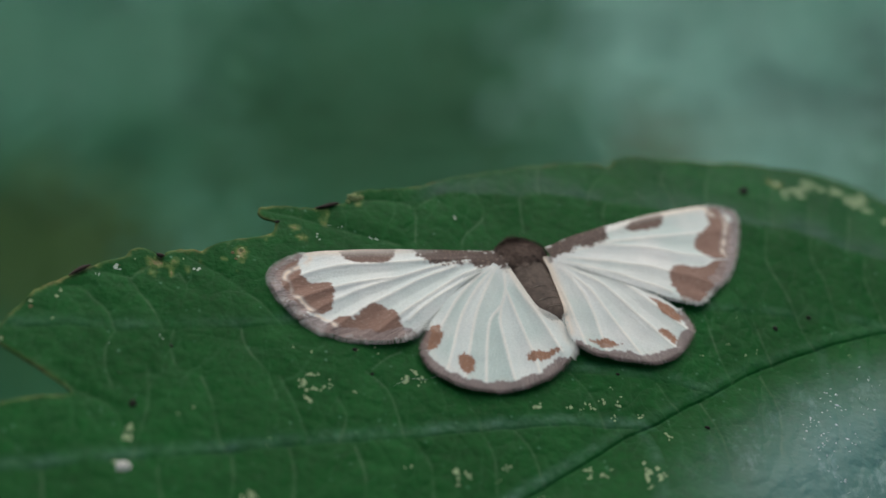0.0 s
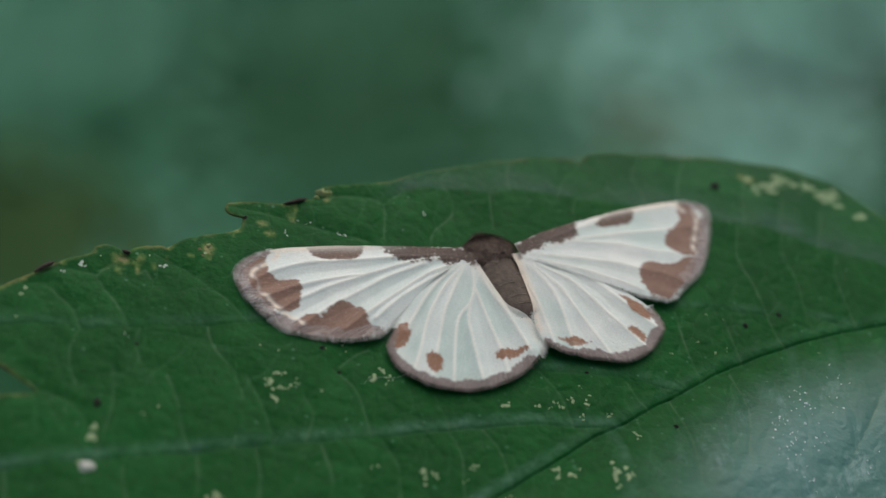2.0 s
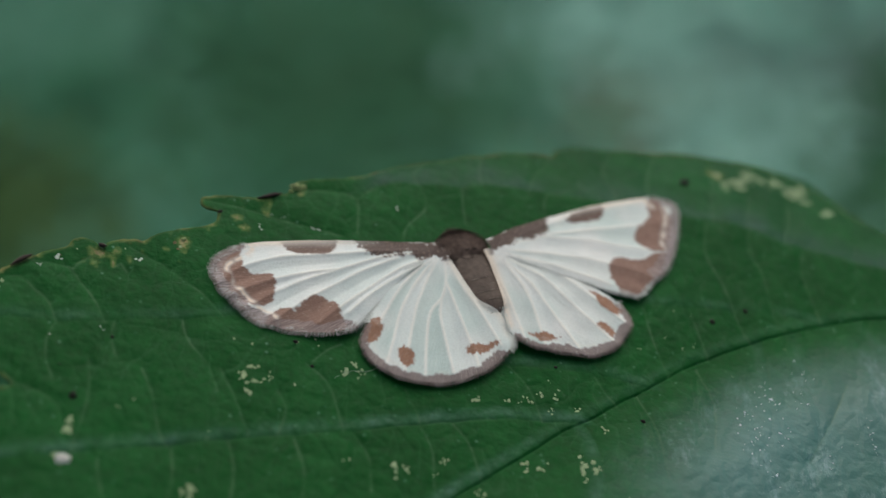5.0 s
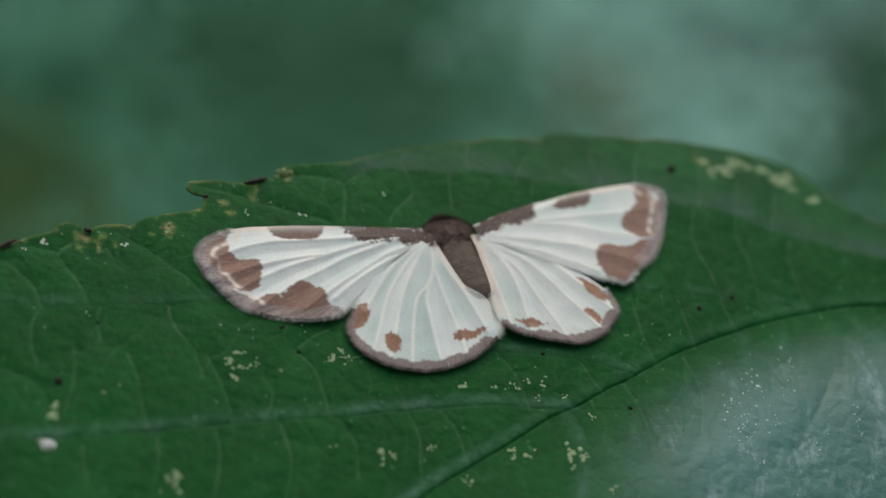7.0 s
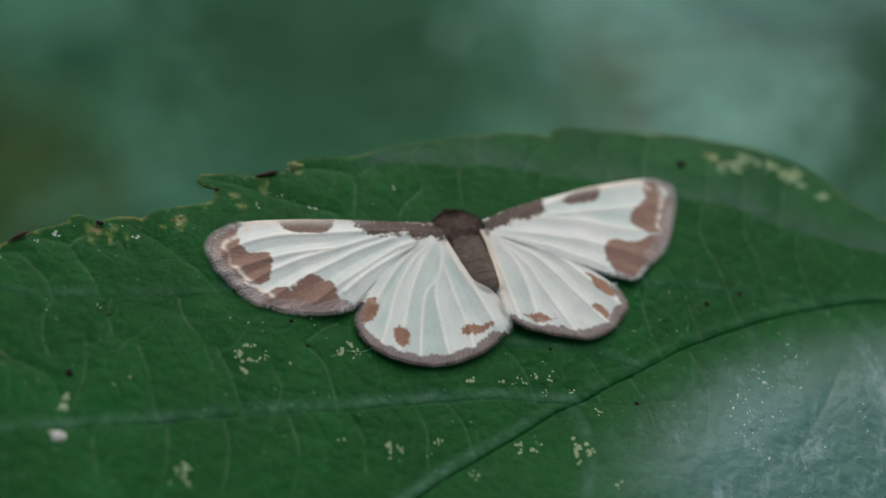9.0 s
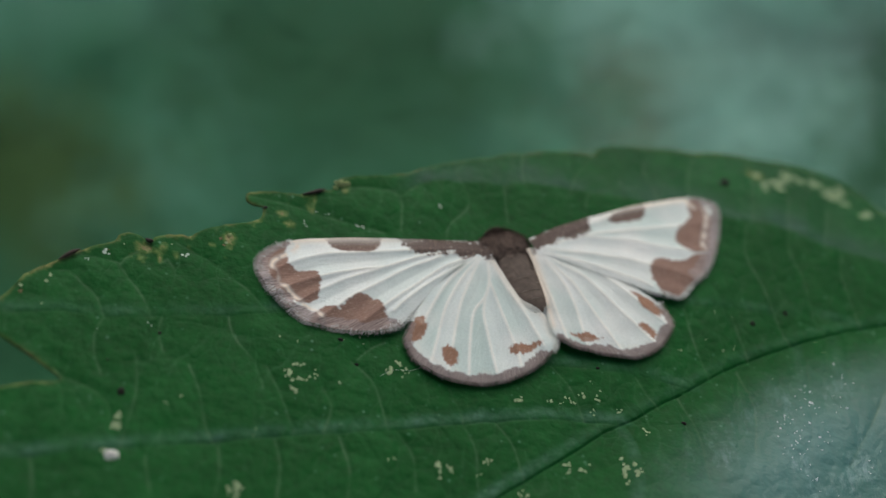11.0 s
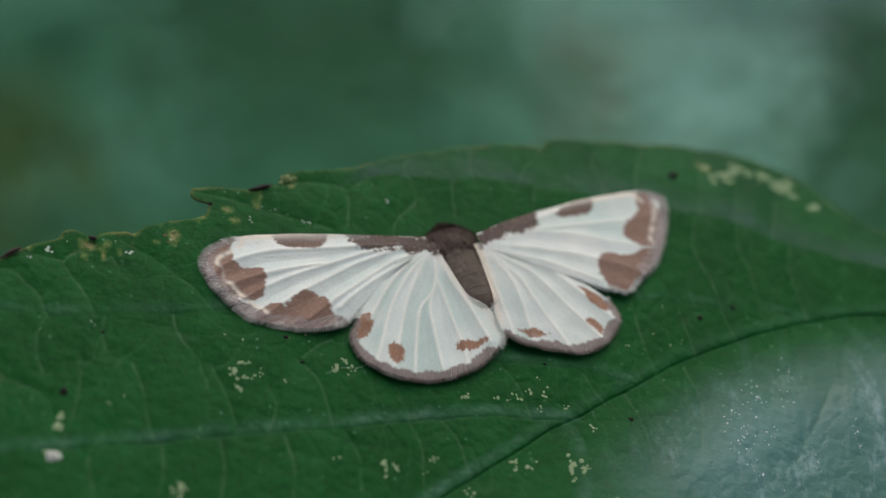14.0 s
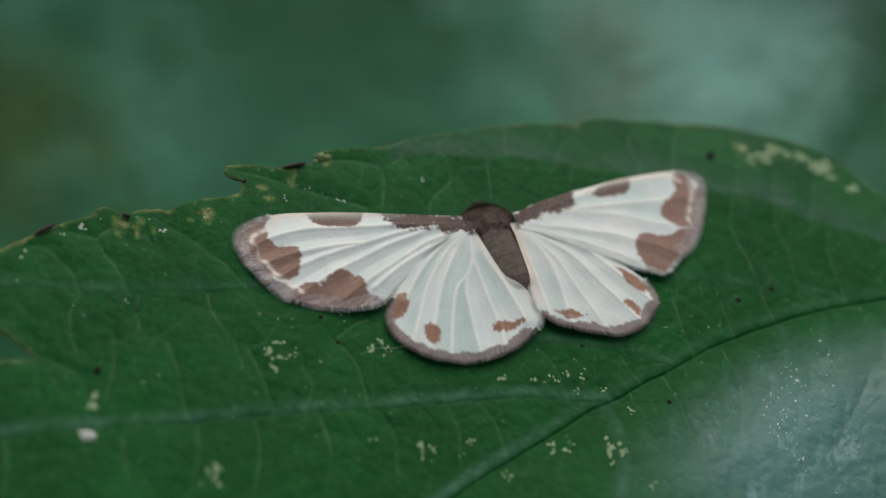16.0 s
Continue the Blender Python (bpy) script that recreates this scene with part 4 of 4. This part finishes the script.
def build_wing(name, moth, root, border, blots, base, lines, heights, hem, seed, label):
    """A wing laid out between its root and its border. heights: over the leaf at the root, at the tip, and the length between.
    hem: where along the border the grey-brown hem begins and ends, its width, where the hair ends, and how pale the line inside it is."""
    from mathutils.geometry import delaunay_2d_cdt
    r = np.random.default_rng(seed)
    root = np.array(root)
    edge = spline(border, 0.06)
    a = np.linspace(0, 1, len(edge))
    pull = 0.24 * smooth01(a, hem[0] - 0.06, hem[0] + 0.02) * (1 - smooth01(a, hem[1], hem[1] + 0.08))
    edge = edge - pull[:, None] * (edge - root) / np.linalg.norm(edge - root, axis=1)[:, None]
    ns = len(edge)
    middle = edge.mean(0) - root
    lean = math.atan2(middle[1], middle[0])

    def bearing(p):
        q = p - root
        g = np.arctan2(q[:, 1], q[:, 0]) - lean
        return (g + math.pi) % (2 * math.pi) - math.pi, np.hypot(q[:, 0], q[:, 1])

    lines = [spline(v, 0.4) for v in lines]
    runs = []
    for line in lines:
        g, d = bearing(line)
        order = np.argsort(d)
        runs.append((d[order], g[order]))
    tone = np.array((0.35, 0.95, 0.10, 0.80, 1.0, 0.20, 0.75, 0.45))[: len(lines) + 1]
    tone = {1: 0.45 * tone, 2: 0.15 + 0.7 * tone}.get(seed, 0.28 + 0.72 * tone)

    def veins(p):
        g, d = bearing(p)
        near = np.min([line_distance(p, line)[0] for line in lines], axis=0)
        return g, d, d / heights[2], near

    def lift_at(p):
        g, d, far, near = veins(p)
        h = heights[0] + (heights[1] - heights[0]) * np.clip(far, 0, 1)
        h += heights[3] * smooth01(far, 0.08, 0.35) * (0.04 * np.exp(-((near / 0.12) ** 2)) - 0.075 * smooth01(near, 0.0, 0.75))
        h += 0.05 * ripple(p, 0.9, seed * 1.3)
        if not base:
            h = np.maximum(h, abdomen_top(p) + 0.06)
        return np.maximum(h, surface(p)[0] + 0.07)

    lowest, highest = edge.min(0), edge.max(0)
    grid = np.stack(np.meshgrid(np.arange(lowest[0], highest[0], 0.075), np.arange(lowest[1], highest[1], 0.075)), -1).reshape(-1, 2)
    grid += r.uniform(-0.02, 0.02, grid.shape)
    grid = grid[inside(grid, edge)]
    grid = grid[line_distance(grid, edge)[0] > 0.035]
    pts = np.vstack([edge, grid])
    out = delaunay_2d_cdt([Vector(q) for q in pts.tolist()], [(i, (i + 1) % ns) for i in range(ns)], [], 1, 1e-5)
    p = np.array([tuple(v) for v in out[0]])
    tris = np.array([tuple(f) for f in out[2]])
    e1, e2 = p[tris[:, 1]] - p[tris[:, 0]], p[tris[:, 2]] - p[tris[:, 0]]
    flip = e1[:, 0] * e2[:, 1] - e1[:, 1] * e2[:, 0] < 0
    tris[flip] = tris[flip][:, ::-1]
    me = mesh_of(name, np.column_stack([p, lift_at(p)]) * MM, tris, M_WING)

    g, d, far, near = veins(p)
    me.attributes.new("fan", "FLOAT_VECTOR", "POINT").data.foreach_set("vector", np.column_stack([g * 0.8, d * 0.09, 0 * g]).astype(np.float32).ravel())
    ragged = 0.13 * ripple(np.column_stack([g * 45, d * 0.35]), 1.0, seed) + 0.10 * ripple(p, 6.0, seed + 2.0)
    brown = np.zeros(len(p))
    for outline in blots:
        brown = np.maximum(brown, smooth01(blot(p, outline) + ragged, -0.04, 0.06))
    dusk = np.zeros(len(p))
    if base:
        dusk = smooth01(blot(p, base) + 1.8 * ragged, -0.05, 0.08)
        brown = np.maximum(brown, dusk)
        dusk = np.maximum(dusk, 0.65 * smooth01(blot(p, blots[0]) + ragged, -0.04, 0.06))
    else:
        dusk = smooth01((1.15 if seed == 3 else 0.95) - d + 3.0 * ragged, -0.12, 0.12)
        brown = np.maximum(brown, dusk)
    first, last = int(hem[0] * ns), int(hem[1] * ns)
    reach, _ = line_distance(p, edge[first:last])
    scallop = hem[2] * (0.72 + 0.40 * smooth01(near, 0.04, 0.45)) * (0.5 + 0.5 * smooth01(np.hypot(*(p - edge[first]).T), 0.3, 2.8)) + 0.7 * ragged
    values(me, "hem", smooth01(scallop - reach, -0.03, 0.06))
    inner, _ = line_distance(p, edge[first : int((0.62 * hem[1] + 0.38 * hem[0]) * ns)])
    cream = np.exp(-(((inner - hem[2] - 0.12) / 0.14) ** 2)) * hem[4] * np.clip(0.7 + 1.8 * ripple(p, 2.2, seed + 7.0), 0, 1)
    if base:
        front, _ = line_distance(p, edge[: int(0.36 * ns)])
        cream = np.maximum(cream, 0.75 * np.exp(-((front / 0.32) ** 2)) * smooth01(far, 0.35, 0.7))
    else:
        hug, _ = line_distance(p, edge[: int(0.22 * ns)] if seed == 4 else edge[int(0.78 * ns) :])
        cream = np.maximum(cream, (0.95 if seed == 4 else 0.5) * np.exp(-((hug / 0.34) ** 2)))
    values(me, "cream", np.clip(cream, 0, 1))
    values(me, "brown", brown * (1 - 0.9 * np.clip(cream, 0, 1)))
    values(me, "rust", np.full(len(p), 0.0 if base else 1.0))
    values(me, "dusk", dusk)
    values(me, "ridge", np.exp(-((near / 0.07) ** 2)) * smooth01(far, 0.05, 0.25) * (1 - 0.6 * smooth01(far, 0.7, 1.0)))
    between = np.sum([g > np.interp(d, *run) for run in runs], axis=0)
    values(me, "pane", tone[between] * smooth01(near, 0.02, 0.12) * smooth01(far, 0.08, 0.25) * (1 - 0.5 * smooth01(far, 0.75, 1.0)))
    wing = part(name, me, moth, label)
    # fringe of fine hair round the border
    fv, ff, light = [], [], []
    tip = np.column_stack([edge, lift_at(edge)])
    for i in np.sort(r.integers(0, ns, ns * 8)):
        a = i / (ns - 1)
        if not hem[0] - (0.02 if base else 0.10) < a < hem[3]:
            continue
        tang = edge[min(i + 1, ns - 1)] - edge[max(i - 1, 0)]
        tang /= np.linalg.norm(tang) + 1e-9
        nor = np.array((tang[1], -tang[0])) * hem[5]
        away = edge[i] - root
        way = nor + 0.35 * away / np.linalg.norm(away) + r.normal(0, 0.18, 2)
        way /= np.linalg.norm(way)
        bare = a > hem[1] + 0.03 or a < hem[0] - 0.01
        long = r.uniform(0.08, 0.29 if base else 0.24) * (1.9 if bare and not base else 1.0)
        wide = 0.013
        back = r.uniform(0.03, 0.30)
        c = np.array((*(edge[i] - way * back), tip[i][2] + 0.008 + 0.010 * r.random()))
        e = np.array((*(edge[i] + way * long), tip[i][2] - r.uniform(0.0, 0.14)))
        k = len(fv)
        fv += [c - (*(tang * wide), 0), c + (*(tang * wide), 0), e]
        ff.append((k, k + 1, k + 2))
        light.append(int(bare or (base is not None and long > 0.25) or r.random() < 0.06))
    hair = mesh_of("fringe", np.array(fv) * MM, ff, M_FRINGE)
    hair.materials.append(M_FRINGE_WHITE)
    hair.polygons.foreach_set("material_index", light)
    tagged(part("fringe", hair, wing, "fine grey-brown hair fringe"), kind="stuff")
    return wing


def blob_mesh(name, center, axis, radii, material, rings=20, sides=24, profile=None, wobble=0.0):
    """A rounded body along an axis, with half-lengths (along, across, up)."""
    a = np.array(axis, float)
    a /= np.linalg.norm(a)
    x = np.cross((0, 0, 1.0), a)
    x /= np.linalg.norm(x)
    z = np.cross(a, x)
    verts, faces = [], []
    for i in range(rings + 1):
        g = math.pi * i / rings
        along = -math.cos(g)
        wide = profile(0.5 + 0.5 * along) if profile else math.sin(g)
        for k in range(sides):
            q = 2 * math.pi * k / sides
            v = np.array(center) + a * along * radii[0] + (x * math.cos(q) * radii[1] + z * math.sin(q) * radii[2]) * wide
            if wobble:
                v = v + wobble * np.array(noise.noise_vector(Vector(v * 2.2)))
            verts.append(v * MM)
    for i in range(rings):
        for k in range(sides):
            j = (k + 1) % sides
            faces.append((i * sides + k, i * sides + j, (i + 1) * sides + j, (i + 1) * sides + k))
    return mesh_of(name, verts, faces, material)


def fur_mesh(source, count, length, material, seed, lean):
    r = np.random.default_rng(seed)
    pick = r.integers(0, len(source.polygons), count)
    fv, ff = [], []
    for i in pick:
        f = source.polygons[int(i)]
        c, nrm = np.array(f.center) / MM, np.array(f.normal)
        flow = np.array(lean) - nrm * (nrm @ np.array(lean))
        way = nrm * 0.16 + flow + r.normal(0, 0.2, 3)
        way /= np.linalg.norm(way)
        wide = np.cross(way, nrm + r.normal(0, 0.3, 3))
        wide = 0.009 * wide / (np.linalg.norm(wide) + 1e-9)
        jit = r.normal(0, 0.13, 3)
        c = c + jit - nrm * (nrm @ jit)
        k = len(fv)
        fv += [c - wide, c + wide, c + way * length * r.uniform(0.5, 1.2)]
        ff.append((k, k + 1, k + 2))
    return mesh_of("fur", np.array(fv) * MM, ff, material)


def build_moth():
    moth = tagged(new("moth"), "white moth with brown-blotched wings spread flat on the leaf", "moth")
    moth.matrix_world = ON_LEAF
    build_wing("hindwing", moth, (-0.83, -0.92), HIND_L, BLOTS_HIND_L, None, VEINS_HIND_L, (0.90, 0.28, 10.5, 1.0), (0.29, 0.70, 0.46, 0.80, 0.15, 1), 3, "white hindwing with three brown spots")
    build_wing("hindwing", moth, (0.30, -0.30), HIND_R, BLOTS_HIND_R, None, VEINS_HIND_R, (0.90, 0.28, 10.5, 0.8), (0.27, 0.66, 0.46, 0.70, 0.15, 1), 4, "white hindwing with brown spots")
    build_wing("forewing", moth, (0.08, -0.91), FORE_L, BLOTS_FORE_L, BASE_L, VEINS_FORE_L, (0.98, 0.22, 12.5, 1.5), (0.38, 0.74, 0.62, 0.97, 1.0, 1), 1, "white forewing with brown tip and front edge")
    build_wing("forewing", moth, (-0.13, -0.64), FORE_R, BLOTS_FORE_R, BASE_R, VEINS_FORE_R, (0.98, 0.22, 12.5, 0.7), (0.40, 0.66, 0.60, 0.96, 1.0, -1), 2, "white forewing with brown tip and front edge")
    axis = (0.39, -0.92, 0.0)
    thorax = blob_mesh("thorax", (-0.72, -0.78, 0.64), axis, (0.98, 1.42, 0.36), M_FUR, wobble=0.06)
    ob = part("thorax", thorax, moth, "furry dark brown thorax")
    tagged(part("fur", fur_mesh(thorax, 16000, 0.24, M_FUR, 5, (0.5, -1.1, 0.0)), ob), kind="stuff")
    head = blob_mesh("head", (-1.08, -0.12, 0.57), axis, (0.48, 0.58, 0.28), M_FUR, wobble=0.03)
    ob = part("head", head, moth, "small dark furry head")
    tagged(part("fur", fur_mesh(head, 3000, 0.11, M_FUR, 6, (0.3, -0.6, 0.1)), ob), kind="stuff")

    (cx, cy), way, long, wide, mid, up = ABDOMEN

    def taper(x):
        return abdomen_width(x) * (1 + 0.010 * math.sin(x * math.pi * 16))
    abdomen = blob_mesh("abdomen", (cx, cy, mid), (*way, 0.0), (long, wide, up), M_ABDOMEN, rings=72, sides=32, profile=taper)
    ob = part("abdomen", abdomen, moth, "dark brown abdomen with pale rings")
    tagged(part("fur", fur_mesh(abdomen, 3000, 0.16, M_ABDOMEN, 8, (0.5, -1.2, 0.0)), ob), kind="stuff")
    ahead, across = np.array((*way, 0.0)), np.array((-way[1], way[0], 0.0))
    for x, first, last in ((0.40, 0.5, 1.1), (0.52, 1.3, 2.1), (0.60, 0.5, 1.3), (0.69, 0.9, 2.2), (0.80, 0.6, 1.9)):
        c = np.array((cx, cy, mid)) + ahead * (2 * x - 1) * long
        rr = taper(x) * 1.02
        pts = [c + across * wide * rr * math.cos(g) + np.array((0, 0, up * rr)) * math.sin(g) + ahead * (0.16 * math.sin(g) + 0.03 * math.sin(3 * g)) for g in np.linspace(first, last, 9)]
        part("ring", tube("ring", pts, [0.003, 0.014, 0.010, 0.016, 0.003], M_RING, 6), ob, "thin pale abdomen ring")
    for u, v in ((-0.52, -1.20), (-0.38, -1.12), (-0.12, -1.02), (0.00, -1.00)):
        part("dark_scale", blob_mesh("dark_scale", (u, v, 0.97), (1, 0.3, 0), (0.06, 0.045, 0.04), M_FRASS, 6, 8), moth, "tiny black scale behind the thorax")
    return moth


moth = build_moth()

# ---- ground and the undergrowth behind ----
def build_ground():
    n = 90
    xs = np.sign(np.linspace(-1, 1, n)) * np.abs(np.linspace(-1, 1, n)) ** 3.2 * 600
    def rise(x, y):
        return 0.24 * float(smooth01(y, 0.15, 0.9)) * float(smooth01(-abs(x), -1.6, -0.5))
    verts = [(x, y, -0.64 + rise(x, y) + 0.03 * noise.noise(Vector((x * 0.8, y * 0.8, 0))) + 0.01 * noise.noise(Vector((x * 4, y * 4, 3)))) for y in xs for x in xs]
    faces = [(j * n + i, j * n + i + 1, (j + 1) * n + i + 1, (j + 1) * n + i) for j in range(n - 1) for i in range(n - 1)]
    return tagged(new("ground", mesh_of("ground", verts, faces, M_SOIL)), "moss-covered woodland soil under the herbs", "ground", kind="structure")


build_ground()


def foliage_mesh(name, material, seed, rows=14, cols=6):
    """An ovate leaf of unit length along y, arched, with a folded midrib and toothed rim."""
    r = np.random.default_rng(seed)
    arch, fold = r.uniform(0.12, 0.3), r.uniform(0.05, 0.14)
    verts, faces = [], []
    for i in range(rows + 1):
        y = i / rows
        half = 0.36 * math.sin(math.pi * y**0.8) ** 0.85 * (1 + 0.05 * (i % 2)) if 0 < i < rows else 0.004
        for k in range(cols + 1):
            x = (k / cols * 2 - 1) * half
            verts.append((x, y, -arch * y * y + fold * abs(x) / 0.36 + 0.012 * math.sin(24 * y - 9 * abs(x))))
    for i in range(rows):
        for k in range(cols):
            a = i * (cols + 1) + k
            faces.append((a, a + 1, a + cols + 2, a + cols + 1))
    return mesh_of(name, verts, faces, material)


KINDS = {"dark": M_DARK, "mid": M_MID, "olive": M_OLIVE, "teal": M_TEAL, "pale": M_PALE_GLEAM, "light": M_LIGHT_GLEAM, "dry": M_DRY, "grey": M_GREY}


def view(px, py, far):
    """A place behind the leaf: px to the side and py downwards, in thousandths of the distance."""
    return (px * far * 0.001, -0.085 + far * (0.906 - py * 0.000423), 0.0386 + far * (-0.4226 - py * 0.000906))


# tones of leaves over the bank behind, light and pale ones being painted sky gleam: middle of a patch (as view() takes
# it), its half-width and half-height
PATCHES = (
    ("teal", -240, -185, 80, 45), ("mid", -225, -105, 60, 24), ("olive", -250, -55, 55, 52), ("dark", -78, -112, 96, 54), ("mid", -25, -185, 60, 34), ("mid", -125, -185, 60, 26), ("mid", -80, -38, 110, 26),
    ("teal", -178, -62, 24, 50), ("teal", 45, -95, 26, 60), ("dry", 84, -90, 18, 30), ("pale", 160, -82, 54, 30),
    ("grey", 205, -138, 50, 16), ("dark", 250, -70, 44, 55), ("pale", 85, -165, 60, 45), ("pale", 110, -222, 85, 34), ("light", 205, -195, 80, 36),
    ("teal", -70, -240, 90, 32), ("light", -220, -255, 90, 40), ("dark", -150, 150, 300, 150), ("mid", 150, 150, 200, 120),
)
WORDS = {"dark": "dark green", "mid": "mid green", "olive": "olive green", "teal": "blue-green", "pale": "sky-paled grey-green", "light": "sky-lightened blue-green", "dry": "browning", "grey": "grey"}


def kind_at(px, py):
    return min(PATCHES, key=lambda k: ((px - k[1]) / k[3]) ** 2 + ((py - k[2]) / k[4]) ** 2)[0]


def build_herbs():
    """The herbs on the bank behind: each an upright stem with a crown of small leaves of one kind."""
    r = np.random.default_rng(11)
    shapes = {}
    for n, kind in enumerate(KINDS):
        me = foliage_mesh("crown", KINDS[kind], 60 + n, 4, 2)
        shapes[kind] = (np.array([v.co for v in me.vertices]), np.array([tuple(p.vertices) for p in me.polygons]))
    clumps = {}
    for px in range(-440, 441, 4):
        for py in range(-330, 240, 4):
            x, y = px + r.uniform(-9, 9), py + r.uniform(-7, 7)
            far = 1.05 - 0.0016 * y + r.uniform(-0.02, 0.02)
            turn = pose(0, 0, 0, r.uniform(29, 41), r.uniform(-6, 6), r.uniform(-30, 30))
            size = r.uniform(0.0105, 0.0150) * far
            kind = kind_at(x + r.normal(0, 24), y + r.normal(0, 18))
            base = Vector(view(x, y, far)) - turn @ Vector((0, size * 0.5, 0))
            if base.z > -0.56:
                clumps.setdefault((kind, round(base.x / 0.15), round(base.y / 0.15)), []).append((base, turn, size))
    for (kind, _, _), leaves in clumps.items():
        foot = sum((c[0] for c in leaves), Vector()) / len(leaves) + Vector((0, 0.03, 0))
        foot.z = -0.66
        herb = tagged(new("herb"), f"blurred {WORDS[kind]} small-leaved herb on the mossy bank", "herb", "herbs behind the leaf")
        herb.location = foot
        top = max(c[0].z for c in leaves) - foot.z - 0.01
        part("stem", tube("stem", [(0, 0, 0), (0.006, 0.004, top * 0.5), (0, 0, top)], [0.004, 0.0034, 0.0018], M_STEM, 7, 1.0), herb)
        pts, polys = shapes[kind]
        verts = [(pts * size) @ np.array(turn.to_3x3()).T + np.array(base - foot) for base, turn, size in leaves]
        faces = [polys + n * len(pts) for n in range(len(leaves))]
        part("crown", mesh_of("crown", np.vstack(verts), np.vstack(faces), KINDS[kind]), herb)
        for base, turn, size in leaves[::20]:
            at = base - foot
            part("twig", tube("twig", [(0, 0, at.z - 0.05), (at.x * 0.5, at.y * 0.5, at.z - 0.02), tuple(at)], [0.0014, 0.001, 0.0008], M_STEM, 5, 1.0), herb)


build_herbs()


def build_undergrowth():
    """The carpet of low leaves that goes on all round."""
    r = np.random.default_rng(21)
    for kind in ("dark", "mid", "teal"):
        shape = foliage_mesh("undergrowth", KINDS[kind], 77, 8, 4)
        base = np.array([v.co for v in shape.vertices])
        polys = np.array([tuple(p.vertices) for p in shape.polygons])
        verts, faces = [], []
        while len(faces) < 1500:
            out, way = 4.2 * r.random() ** 0.6, r.uniform(0, 2 * math.pi)
            x, y = out * math.cos(way), 0.6 + out * math.sin(way)
            if 0.2 < y < 1.75 and abs(x) < 0.12 + 0.5 * y:
                continue
            rise = 0.24 * float(smooth01(y, 0.15, 0.9)) * float(smooth01(-abs(x), -1.6, -0.5))
            turn = np.array(pose(0, 0, 0, r.uniform(5, 45), r.uniform(-20, 20), r.uniform(0, 360)).to_3x3())
            faces.append(polys + len(verts) * len(base))
            verts.append((base * r.uniform(0.10, 0.2)) @ turn.T + (x, y, -0.60 + rise + r.uniform(0, 0.14)))
        ob = new("undergrowth", mesh_of("undergrowth", np.vstack(verts), np.vstack(faces), KINDS[kind]))
        tagged(ob, f"low carpet of {WORDS[kind]} herb leaves over the soil", "undergrowth", kind="stuff")


build_undergrowth()
